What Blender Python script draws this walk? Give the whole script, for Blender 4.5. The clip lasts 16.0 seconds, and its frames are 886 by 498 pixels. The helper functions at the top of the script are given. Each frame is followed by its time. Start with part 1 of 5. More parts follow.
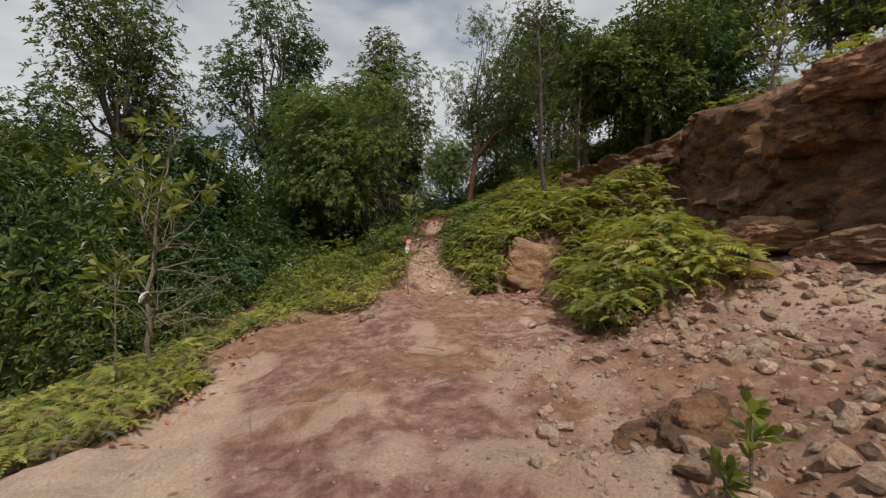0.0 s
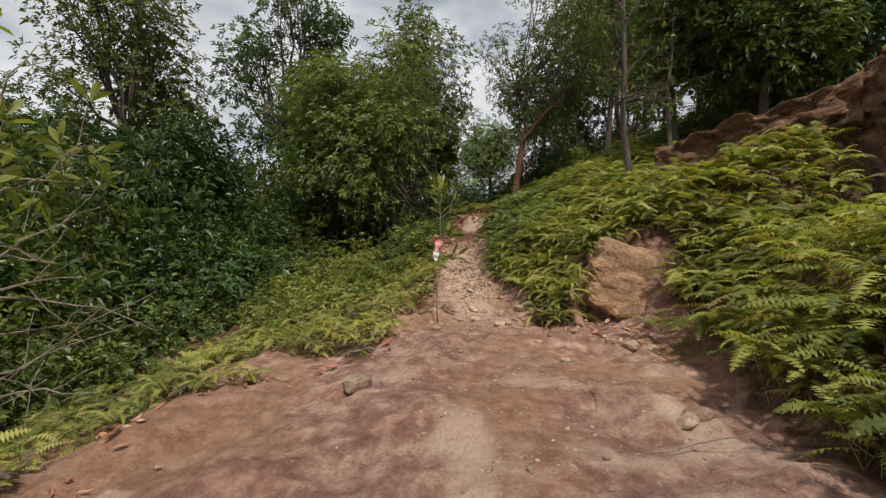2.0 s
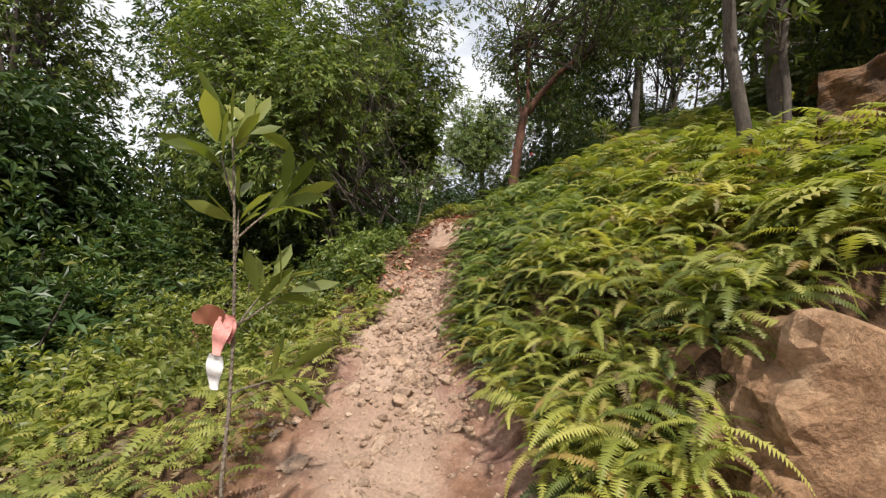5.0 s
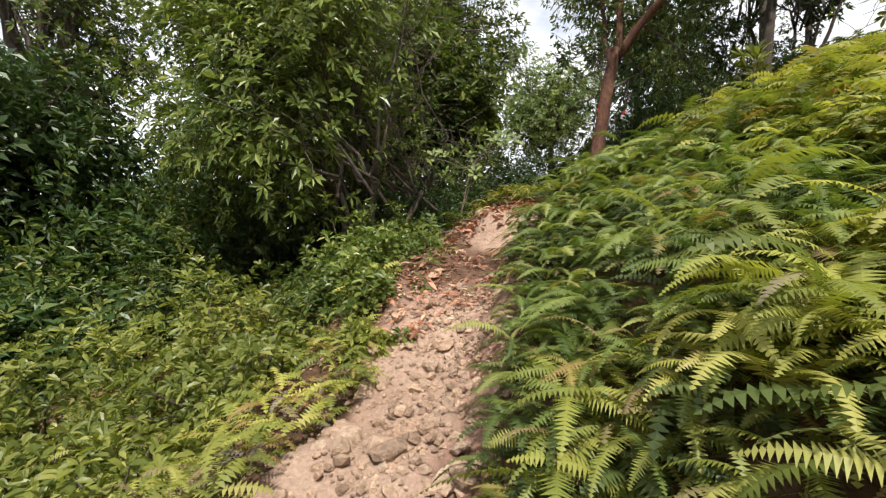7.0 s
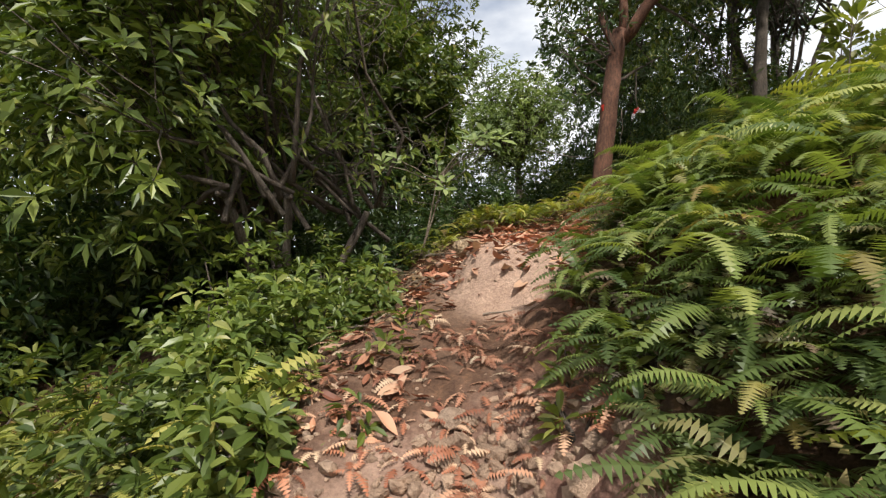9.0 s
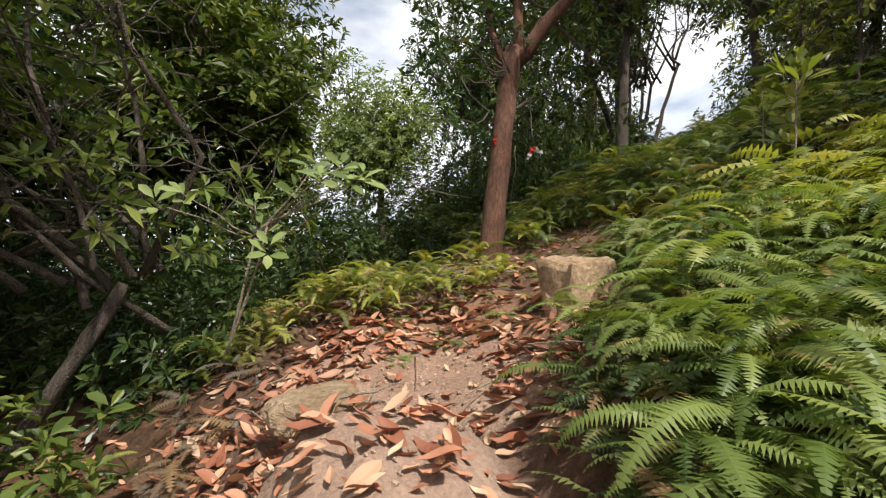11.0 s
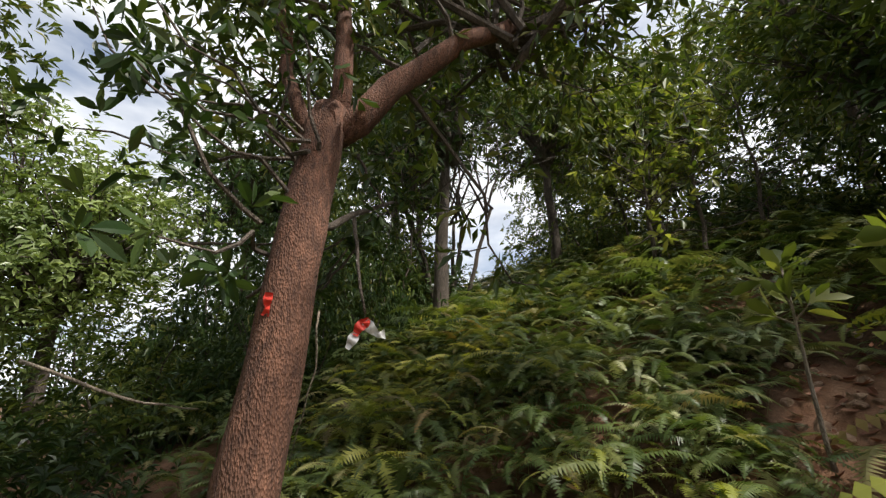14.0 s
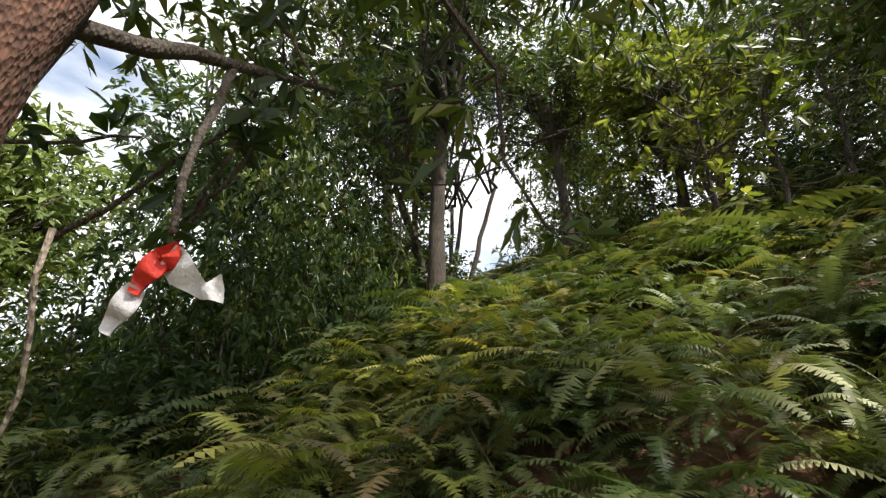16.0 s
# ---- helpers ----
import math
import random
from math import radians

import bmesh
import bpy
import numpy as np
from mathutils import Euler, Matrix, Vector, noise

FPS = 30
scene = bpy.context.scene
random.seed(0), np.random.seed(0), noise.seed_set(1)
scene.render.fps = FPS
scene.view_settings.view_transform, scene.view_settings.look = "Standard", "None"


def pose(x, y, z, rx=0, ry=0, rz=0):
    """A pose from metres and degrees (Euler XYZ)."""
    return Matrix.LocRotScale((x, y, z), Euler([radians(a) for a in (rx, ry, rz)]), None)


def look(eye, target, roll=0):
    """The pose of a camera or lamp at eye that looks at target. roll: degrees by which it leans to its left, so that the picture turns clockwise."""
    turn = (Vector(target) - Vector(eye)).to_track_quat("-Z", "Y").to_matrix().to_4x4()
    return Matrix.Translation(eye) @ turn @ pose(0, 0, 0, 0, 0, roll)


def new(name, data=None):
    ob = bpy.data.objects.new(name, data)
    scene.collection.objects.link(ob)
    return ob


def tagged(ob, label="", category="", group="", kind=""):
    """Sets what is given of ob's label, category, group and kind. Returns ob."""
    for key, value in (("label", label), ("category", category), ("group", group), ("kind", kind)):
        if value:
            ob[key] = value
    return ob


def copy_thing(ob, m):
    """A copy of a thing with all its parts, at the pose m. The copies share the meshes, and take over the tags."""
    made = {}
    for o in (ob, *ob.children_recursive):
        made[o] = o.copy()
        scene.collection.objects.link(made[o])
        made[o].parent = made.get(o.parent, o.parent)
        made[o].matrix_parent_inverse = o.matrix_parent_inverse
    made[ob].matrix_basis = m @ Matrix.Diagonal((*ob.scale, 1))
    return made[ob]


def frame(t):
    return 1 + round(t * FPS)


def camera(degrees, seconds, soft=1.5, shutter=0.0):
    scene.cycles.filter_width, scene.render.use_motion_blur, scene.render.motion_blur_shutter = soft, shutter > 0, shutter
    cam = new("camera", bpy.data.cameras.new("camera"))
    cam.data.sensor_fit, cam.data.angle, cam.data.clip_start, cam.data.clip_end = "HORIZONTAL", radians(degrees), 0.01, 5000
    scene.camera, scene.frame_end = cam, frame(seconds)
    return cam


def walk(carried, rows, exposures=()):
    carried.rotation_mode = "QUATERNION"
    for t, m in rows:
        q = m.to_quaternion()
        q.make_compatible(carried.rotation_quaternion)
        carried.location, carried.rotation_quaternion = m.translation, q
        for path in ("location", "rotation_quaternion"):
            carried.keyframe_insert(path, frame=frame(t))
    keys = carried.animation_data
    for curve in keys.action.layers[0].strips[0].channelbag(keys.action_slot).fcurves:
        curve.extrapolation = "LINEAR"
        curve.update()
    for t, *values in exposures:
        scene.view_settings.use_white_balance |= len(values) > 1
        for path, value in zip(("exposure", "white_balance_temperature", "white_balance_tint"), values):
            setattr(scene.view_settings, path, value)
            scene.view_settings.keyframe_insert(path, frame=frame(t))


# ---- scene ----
cam = camera(91.6, 16.0, 1.3)
PATH = [
    (0.0, pose(0.034, 0.023, 0.069, 89.57, -0.20, 0.29)),
    (0.5, pose(-0.038, 0.773, 0.112, 89.37, -0.50, 6.49)),
    (1.0, pose(-0.069, 1.686, 0.096, 89.17, -0.60, 6.15)),
    (1.5, pose(-0.148, 2.499, 0.120, 89.25, -0.70, 6.07)),
    (2.0, pose(-0.159, 3.322, 0.150, 89.37, -0.30, 4.99)),
    (2.5, pose(-0.148, 4.136, 0.166, 89.66, -0.30, 3.93)),
    (3.0, pose(-0.014, 4.989, 0.175, 89.54, 0.40, -0.35)),
    (3.5, pose(0.094, 5.753, 0.221, 89.63, 0.40, -0.43)),
    (4.0, pose(0.251, 6.556, 0.286, 89.63, 0.60, -0.26)),
    (4.5, pose(0.310, 7.281, 0.437, 89.94, -0.10, 4.01)),
    (4.7, pose(0.309, 7.614, 0.477, 89.97, -0.30, 4.39)),
    (6.8, pose(0.297, 10.729, 0.683, 88.05, -0.25, 13.45)),
    (7.0, pose(0.237, 10.982, 0.717, 88.08, -0.26, 13.56)),
    (7.5, pose(0.030, 11.657, 0.751, 87.92, -0.24, 13.20)),
    (8.0, pose(-0.191, 12.183, 0.754, 88.36, -0.60, 12.74)),
    (8.5, pose(-0.384, 12.696, 0.892, 88.41, -0.20, 12.82)),
    (9.0, pose(-0.434, 13.389, 0.902, 91.53, 0.30, 6.68)),
    (9.5, pose(-0.430, 13.861, 1.091, 93.83, 0.66, 0.24)),
    (9.7, pose(-0.313, 14.027, 1.109, 94.40, 0.66, -0.85)),
    (11.8, pose(-0.476, 15.870, 1.950, 91.91, -0.79, -17.28)),
    (12.0, pose(-0.443, 16.018, 1.967, 91.96, -0.79, -18.01)),
    (12.5, pose(-0.148, 16.720, 2.154, 92.67, -0.42, -24.61)),
    (13.0, pose(0.062, 17.226, 2.333, 97.58, -0.07, -29.21)),
    (13.5, pose(0.295, 17.692, 2.660, 107.12, 0.87, -37.80)),
    (14.0, pose(0.556, 18.000, 2.764, 108.11, 0.82, -40.56)),
    (14.5, pose(0.735, 18.208, 2.777, 108.17, 0.91, -40.72)),
    (15.0, pose(0.964, 18.417, 2.870, 108.27, 1.10, -40.65)),
    (15.5, pose(1.262, 18.721, 2.906, 108.43, 1.10, -40.82)),
    (16.0, pose(1.556, 19.039, 2.856, 108.56, 1.09, -40.34)),
]
# the clip's camera opens up as it enters the shade
walk(cam, PATH, ((0, -0.4), (2, -0.12), (3.5, 0.25), (4.7, 0.42), (7, 0.68), (9.5, 0.52), (12, 0.75), (13, 0.75), (14, 0.62), (14.8, 0.65), (16, 1.1)))

# ---- world, sun, exposure ----
SUN_ELEVATION, SUN_BEARING = radians(58), radians(158)  # bearing: clockwise from +y
world = bpy.data.worlds.new("world")
scene.world = world
world.use_nodes = True
wn, wl = world.node_tree.nodes, world.node_tree.links
wn.clear()
w_out = wn.new("ShaderNodeOutputWorld")
w_bg = wn.new("ShaderNodeBackground")
w_sky = wn.new("ShaderNodeTexSky")
w_sky.sky_type = "NISHITA"
w_sky.sun_disc = False
w_sky.sun_elevation, w_sky.sun_rotation = SUN_ELEVATION, SUN_BEARING
w_sky.dust_density = 2.0
w_co = wn.new("ShaderNodeTexCoord")
w_map = wn.new("ShaderNodeMapping")
w_map.inputs["Scale"].default_value = (1.0, 1.0, 2.6)
w_noise = wn.new("ShaderNodeTexNoise")
w_noise.inputs["Scale"].default_value, w_noise.inputs["Detail"].default_value = 2.6, 7
w_ramp = wn.new("ShaderNodeValToRGB")
w_ramp.color_ramp.elements[0].position, w_ramp.color_ramp.elements[1].position = 0.24, 0.47
w_cloud = wn.new("ShaderNodeTexNoise")
w_cloud.inputs["Scale"].default_value, w_cloud.inputs["Detail"].default_value = 5.0, 6
w_tone = wn.new("ShaderNodeValToRGB")
w_tone.color_ramp.elements[0].position, w_tone.color_ramp.elements[1].position = 0.3, 0.75
w_tone.color_ramp.elements[0].color = (5.6, 5.8, 6.2, 1)
w_tone.color_ramp.elements[1].color = (8.4, 8.5, 8.6, 1)
w_mix = wn.new("ShaderNodeMix")
w_mix.data_type = "RGBA"
wl.new(w_co.outputs["Generated"], w_map.inputs["Vector"])
wl.new(w_map.outputs["Vector"], w_noise.inputs["Vector"])
wl.new(w_map.outputs["Vector"], w_cloud.inputs["Vector"])
wl.new(w_noise.outputs["Fac"], w_ramp.inputs["Fac"])
wl.new(w_cloud.outputs["Fac"], w_tone.inputs["Fac"])
wl.new(w_ramp.outputs["Color"], w_mix.inputs[0])
wl.new(w_sky.outputs["Color"], w_mix.inputs[6])
wl.new(w_tone.outputs["Color"], w_mix.inputs[7])
wl.new(w_mix.outputs[2], w_bg.inputs["Color"])
w_bg.inputs["Strength"].default_value = 0.105
wl.new(w_bg.outputs["Background"], w_out.inputs["Surface"])

sun_data = bpy.data.lights.new("sun", "SUN")
sun_data.energy, sun_data.angle, sun_data.color = 4.2, radians(2.0), (1.0, 0.95, 0.86)
sun = new("sun", sun_data)
sun.matrix_world = look((math.sin(SUN_BEARING) * math.cos(SUN_ELEVATION) * 60, math.cos(SUN_BEARING) * math.cos(SUN_ELEVATION) * 60, math.sin(SUN_ELEVATION) * 60), (0, 0, 0))


# ---- materials ----
def material(name):
    m = bpy.data.materials.new(name)
    m.use_nodes = True
    return m, m.node_tree.nodes, m.node_tree.links, m.node_tree.nodes["Principled BSDF"]


def ramp(nodes, stops):
    r = nodes.new("ShaderNodeValToRGB")
    els = r.color_ramp.elements
    while len(els) < len(stops):
        els.new(0.5)
    for e, (p, c) in zip(els, stops):
        e.position, e.color = p, (*c, 1)
    return r


def noise_tex(nodes, links, scale, detail=5, rough=0.6, vec=None):
    n = nodes.new("ShaderNodeTexNoise")
    n.inputs["Scale"].default_value, n.inputs["Detail"].default_value, n.inputs["Roughness"].default_value = scale, detail, rough
    if vec:
        links.new(vec, n.inputs["Vector"])
    return n


def mixed(nodes, links, fac, a, b, mode="MIX"):
    m = nodes.new("ShaderNodeMix")
    m.data_type, m.blend_type = "RGBA", mode
    for sock, v in ((m.inputs[0], fac), (m.inputs[6], a), (m.inputs[7], b)):
        if isinstance(v, (int, float)):
            sock.default_value = v
        elif isinstance(v, tuple):
            sock.default_value = (*v, 1)
        else:
            links.new(v, sock)
    return m.outputs[2]


def bump(nodes, links, bsdf, height, strength, distance):
    b = nodes.new("ShaderNodeBump")
    b.inputs["Strength"].default_value, b.inputs["Distance"].default_value = strength, distance
    links.new(height, b.inputs["Height"])
    links.new(b.outputs["Normal"], bsdf.inputs["Normal"])


def leaf_material(name, stops, rough=0.45, through_light=0.35, glow=(1.25, 1.3, 0.55)):
    """Leaf colours vary from plant to plant and from leaf to leaf."""
    m, n, l, bsdf = material(name)
    geo, info = n.new("ShaderNodeNewGeometry"), n.new("ShaderNodeObjectInfo")
    add = n.new("ShaderNodeMath")
    add.operation = "MULTIPLY_ADD"
    l.new(info.outputs["Random"], add.inputs[0])
    add.inputs[1].default_value = 1.7
    l.new(geo.outputs["Random Per Island"], add.inputs[2])
    fr = n.new("ShaderNodeMath")
    fr.operation = "FRACT"
    l.new(add.outputs[0], fr.inputs[0])
    r = ramp(n, stops)
    l.new(fr.outputs[0], r.inputs["Fac"])
    co = n.new("ShaderNodeTexCoord")
    big = noise_tex(n, l, 0.9, 3, 0.6, geo.outputs["Position"])
    br = ramp(n, [(0.3, (0.62, 0.68, 0.62)), (0.7, (1.25, 1.2, 1.0))])
    l.new(big.outputs["Fac"], br.inputs["Fac"])
    col = mixed(n, l, 1.0, r.outputs["Color"], br.outputs["Color"], "MULTIPLY")
    l.new(col, bsdf.inputs["Base Color"])
    bsdf.inputs["Roughness"].default_value = rough
    bsdf.inputs["Specular IOR Level"].default_value = 0.35
    tr = n.new("ShaderNodeBsdfTranslucent")
    tc = mixed(n, l, 1.0, col, glow, "MULTIPLY")
    l.new(tc, tr.inputs["Color"])
    mix = n.new("ShaderNodeMixShader")
    mix.inputs[0].default_value = through_light
    l.new(bsdf.outputs[0], mix.inputs[1])
    l.new(tr.outputs[0], mix.inputs[2])
    l.new(mix.outputs[0], n["Material Output"].inputs["Surface"])
    return m


M_FERN = leaf_material("fern_green", [(0.0, (0.11, 0.14, 0.035)), (0.3, (0.21, 0.235, 0.055)), (0.62, (0.33, 0.335, 0.085)), (0.86, (0.44, 0.41, 0.14)), (0.95, (0.28, 0.18, 0.08)), (1.0, (0.26, 0.23, 0.16))], 0.5, 0.42)
# darker copy of the fern green, with the slope's shade put into it
M_FERN_SHADE = leaf_material("fern_shade_green", [(0.0, (0.055, 0.085, 0.03)), (0.5, (0.105, 0.14, 0.05)), (0.85, (0.19, 0.205, 0.08)), (1.0, (0.27, 0.22, 0.12))], 0.42, 0.35)
M_FERN_DRY = leaf_material("fern_dry", [(0.0, (0.16, 0.13, 0.12)), (0.5, (0.12, 0.085, 0.06)), (1.0, (0.20, 0.12, 0.06))], 0.8, 0.15, (1, 0.9, 0.7))
M_FERN_MID = leaf_material("fern_mid_green", [(0.0, (0.07, 0.11, 0.032)), (0.4, (0.13, 0.175, 0.05)), (0.75, (0.20, 0.245, 0.075)), (0.95, (0.29, 0.31, 0.11)), (1.0, (0.26, 0.17, 0.08))], 0.45, 0.38)
# sunlight on the silvery ferns is put into this pale colour
M_FERN_SUNLIT = leaf_material("fern_sunlit_pale", [(0.0, (0.22, 0.27, 0.14)), (0.6, (0.36, 0.40, 0.24)), (1.0, (0.46, 0.46, 0.31))], 0.45, 0.3)
M_LEAF = leaf_material("leaf_green", [(0.0, (0.042, 0.07, 0.018)), (0.5, (0.09, 0.125, 0.03)), (0.9, (0.155, 0.185, 0.045)), (1.0, (0.23, 0.21, 0.07))], 0.4, 0.33)
M_LEAF_BROAD = leaf_material("leaf_fresh_green", [(0.0, (0.075, 0.115, 0.034)), (0.5, (0.14, 0.188, 0.05)), (0.9, (0.225, 0.27, 0.08)), (1.0, (0.29, 0.285, 0.11))], 0.36, 0.36)
M_LEAF_BLUE = leaf_material("leaf_grey_green", [(0.0, (0.04, 0.08, 0.03)), (0.6, (0.075, 0.125, 0.045)), (1.0, (0.12, 0.17, 0.06))], 0.4, 0.3)
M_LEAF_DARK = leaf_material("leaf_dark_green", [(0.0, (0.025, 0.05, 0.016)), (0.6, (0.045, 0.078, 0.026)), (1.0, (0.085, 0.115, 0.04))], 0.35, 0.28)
M_LEAF_BRIGHT = leaf_material("leaf_bright_green", [(0.0, (0.11, 0.14, 0.035)), (0.6, (0.21, 0.235, 0.06)), (1.0, (0.33, 0.33, 0.11))], 0.38, 0.45)
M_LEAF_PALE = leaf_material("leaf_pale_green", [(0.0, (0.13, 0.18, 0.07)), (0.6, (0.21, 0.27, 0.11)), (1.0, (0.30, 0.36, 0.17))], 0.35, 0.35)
M_DEAD = leaf_material("leaf_dead", [(0.0, (0.17, 0.06, 0.04)), (0.35, (0.32, 0.125, 0.08)), (0.7, (0.48, 0.23, 0.16)), (1.0, (0.55, 0.40, 0.31))], 0.6, 0.12, (1, 0.8, 0.6))


def bark_material(name, dark, light):
    m, n, l, bsdf = material(name)
    co = n.new("ShaderNodeTexCoord")
    mp = n.new("ShaderNodeMapping")
    mp.inputs["Scale"].default_value = (1, 1, 0.22)
    l.new(co.outputs["Object"], mp.inputs["Vector"])
    fine = noise_tex(n, l, 42, 8, 0.7, mp.outputs["Vector"])
    patch = noise_tex(n, l, 5, 4, 0.6, co.outputs["Object"])
    r = ramp(n, [(0.3, dark), (0.7, light)])
    l.new(fine.outputs["Fac"], r.inputs["Fac"])
    pr = ramp(n, [(0.3, (0.65, 0.62, 0.6)), (0.7, (1.2, 1.15, 1.1))])
    l.new(patch.outputs["Fac"], pr.inputs["Fac"])
    l.new(mixed(n, l, 1.0, r.outputs["Color"], pr.outputs["Color"], "MULTIPLY"), bsdf.inputs["Base Color"])
    bsdf.inputs["Roughness"].default_value = 0.9
    flake = n.new("ShaderNodeTexVoronoi")
    flake.inputs["Scale"].default_value = 130
    fm = n.new("ShaderNodeMapping")
    fm.inputs["Scale"].default_value = (1, 1, 0.45)
    l.new(co.outputs["Object"], fm.inputs["Vector"])
    l.new(fm.outputs["Vector"], flake.inputs["Vector"])
    both = n.new("ShaderNodeMath")
    both.operation = "ADD"
    l.new(fine.outputs["Fac"], both.inputs[0])
    l.new(flake.outputs["Distance"], both.inputs[1])
    fr = ramp(n, [(0.15, (1.3, 1.3, 1.3)), (0.6, (0.45, 0.42, 0.4))])
    l.new(flake.outputs["Distance"], fr.inputs["Fac"])
    base = bsdf.inputs["Base Color"].links[0].from_socket
    l.new(mixed(n, l, 0.4, base, fr.outputs["Color"], "MULTIPLY"), bsdf.inputs["Base Color"])
    bump(n, l, bsdf, both.outputs[0], 0.7, 0.014)
    return m


M_BARK = bark_material("bark_red_brown", (0.05, 0.024, 0.017), (0.25, 0.12, 0.075))
M_BARK_GREY = bark_material("bark_grey", (0.05, 0.04, 0.032), (0.17, 0.14, 0.115))
M_TWIG = bark_material("twig_pale", (0.16, 0.13, 0.10), (0.36, 0.31, 0.25))


def ground_material():
    """Bare clay: pink-brown soil, pale sand, rusty patches and dark leaf litter, laid by the sheet's zones."""
    m, n, l, bsdf = material("clay_ground")
    geo = n.new("ShaderNodeNewGeometry")
    pos = geo.outputs["Position"]
    zone = n.new("ShaderNodeAttribute")
    zone.attribute_name = "zone"
    sep = n.new("ShaderNodeSeparateColor")
    l.new(zone.outputs["Color"], sep.inputs[0])
    grit = noise_tex(n, l, 38, 8, 0.75, pos)
    mid = noise_tex(n, l, 5.5, 6, 0.65, pos)
    large = noise_tex(n, l, 0.75, 4, 0.6, pos)
    soil = ramp(n, [(0.3, (0.14, 0.074, 0.057)), (0.48, (0.25, 0.143, 0.11)), (0.7, (0.46, 0.315, 0.24))])
    l.new(mid.outputs["Fac"], soil.inputs["Fac"])
    tint = ramp(n, [(0.35, (0.88, 0.80, 0.78)), (0.55, (1, 1, 1)), (0.7, (1.22, 1.12, 1.0))])
    l.new(large.outputs["Fac"], tint.inputs["Fac"])
    c = mixed(n, l, 1.0, soil.outputs["Color"], tint.outputs["Color"], "MULTIPLY")
    sand = ramp(n, [(0.3, (0.40, 0.28, 0.21)), (0.7, (0.52, 0.38, 0.29))])
    l.new(large.outputs["Fac"], sand.inputs["Fac"])
    c = mixed(n, l, sep.outputs[0], c, sand.outputs["Color"])
    litter = ramp(n, [(0.3, (0.035, 0.022, 0.014)), (0.55, (0.10, 0.058, 0.035)), (0.75, (0.20, 0.11, 0.06))])
    l.new(noise_tex(n, l, 16, 6, 0.7, pos).outputs["Fac"], litter.inputs["Fac"])
    c = mixed(n, l, sep.outputs[1], c, litter.outputs["Color"])
    rust = ramp(n, [(0.3, (0.20, 0.10, 0.055)), (0.7, (0.34, 0.20, 0.13))])
    l.new(mid.outputs["Fac"], rust.inputs["Fac"])
    c = mixed(n, l, sep.outputs[2], c, rust.outputs["Color"])
    specks = ramp(n, [(0.3, (0.62, 0.58, 0.56)), (0.5, (1, 1, 1)), (0.68, (1.38, 1.34, 1.28))])
    l.new(grit.outputs["Fac"], specks.inputs["Fac"])
    c = mixed(n, l, 0.85, c, mixed(n, l, 1.0, c, specks.outputs["Color"], "MULTIPLY"))
    l.new(c, bsdf.inputs["Base Color"])
    bsdf.inputs["Roughness"].default_value = 0.95
    bsdf.inputs["Specular IOR Level"].default_value = 0.15
    h = n.new("ShaderNodeMath")
    h.operation = "ADD"
    l.new(grit.outputs["Fac"], h.inputs[0])
    l.new(mid.outputs["Fac"], h.inputs[1])
    bump(n, l, bsdf, h.outputs[0], 0.85, 0.032)
    return m


def rock_material(name, stops, band=0.0):
    m, n, l, bsdf = material(name)
    geo = n.new("ShaderNodeNewGeometry")
    info = n.new("ShaderNodeObjectInfo")
    mp = n.new("ShaderNodeMapping")
    mp.inputs["Scale"].default_value = (1, 1, 1 + band)
    l.new(geo.outputs["Position"], mp.inputs["Vector"])
    a = noise_tex(n, l, 3.5, 7, 0.65, mp.outputs["Vector"])
    g = noise_tex(n, l, 30, 7, 0.7, geo.outputs["Position"])
    r = ramp(n, stops)
    l.new(a.outputs["Fac"], r.inputs["Fac"])
    s = ramp(n, [(0.3, (0.6, 0.57, 0.55)), (0.7, (1.3, 1.27, 1.22))])
    l.new(g.outputs["Fac"], s.inputs["Fac"])
    c = mixed(n, l, 1.0, r.outputs["Color"], s.outputs["Color"], "MULTIPLY")
    v = ramp(n, [(0.0, (0.7, 0.68, 0.66)), (1.0, (1.25, 1.2, 1.15))])
    add = n.new("ShaderNodeMath")
    add.operation = "ADD"
    l.new(info.outputs["Random"], add.inputs[0])
    l.new(geo.outputs["Random Per Island"], add.inputs[1])
    fr = n.new("ShaderNodeMath")
    fr.operation = "FRACT"
    l.new(add.outputs[0], fr.inputs[0])
    l.new(fr.outputs[0], v.inputs["Fac"])
    c = mixed(n, l, 1.0, c, v.outputs["Color"], "MULTIPLY")
    l.new(c, bsdf.inputs["Base Color"])
    bsdf.inputs["Roughness"].default_value = 0.92
    bsdf.inputs["Specular IOR Level"].default_value = 0.2
    bump(n, l, bsdf, g.outputs["Fac"], 0.9, 0.05)
    return m


M_GROUND = ground_material()
M_STONE = rock_material("pale_stone", [(0.3, (0.33, 0.23, 0.17)), (0.55, (0.48, 0.36, 0.28)), (0.75, (0.60, 0.49, 0.40))])
M_BOULDER = rock_material("orange_rock", [(0.3, (0.19, 0.11, 0.066)), (0.5, (0.34, 0.215, 0.135)), (0.72, (0.46, 0.335, 0.225))])
M_CLIFF = rock_material("clay_bank", [(0.28, (0.09, 0.062, 0.048)), (0.45, (0.18, 0.115, 0.078)), (0.58, (0.31, 0.175, 0.095)), (0.72, (0.38, 0.265, 0.18))], 0.5)
M_CLOD = rock_material("clay_clod", [(0.3, (0.27, 0.18, 0.13)), (0.5, (0.44, 0.32, 0.24)), (0.72, (0.58, 0.46, 0.36))])
M_BLOCK = rock_material("pale_tan_rock", [(0.3, (0.22, 0.15, 0.09)), (0.55, (0.40, 0.30, 0.20)), (0.75, (0.55, 0.45, 0.34))])


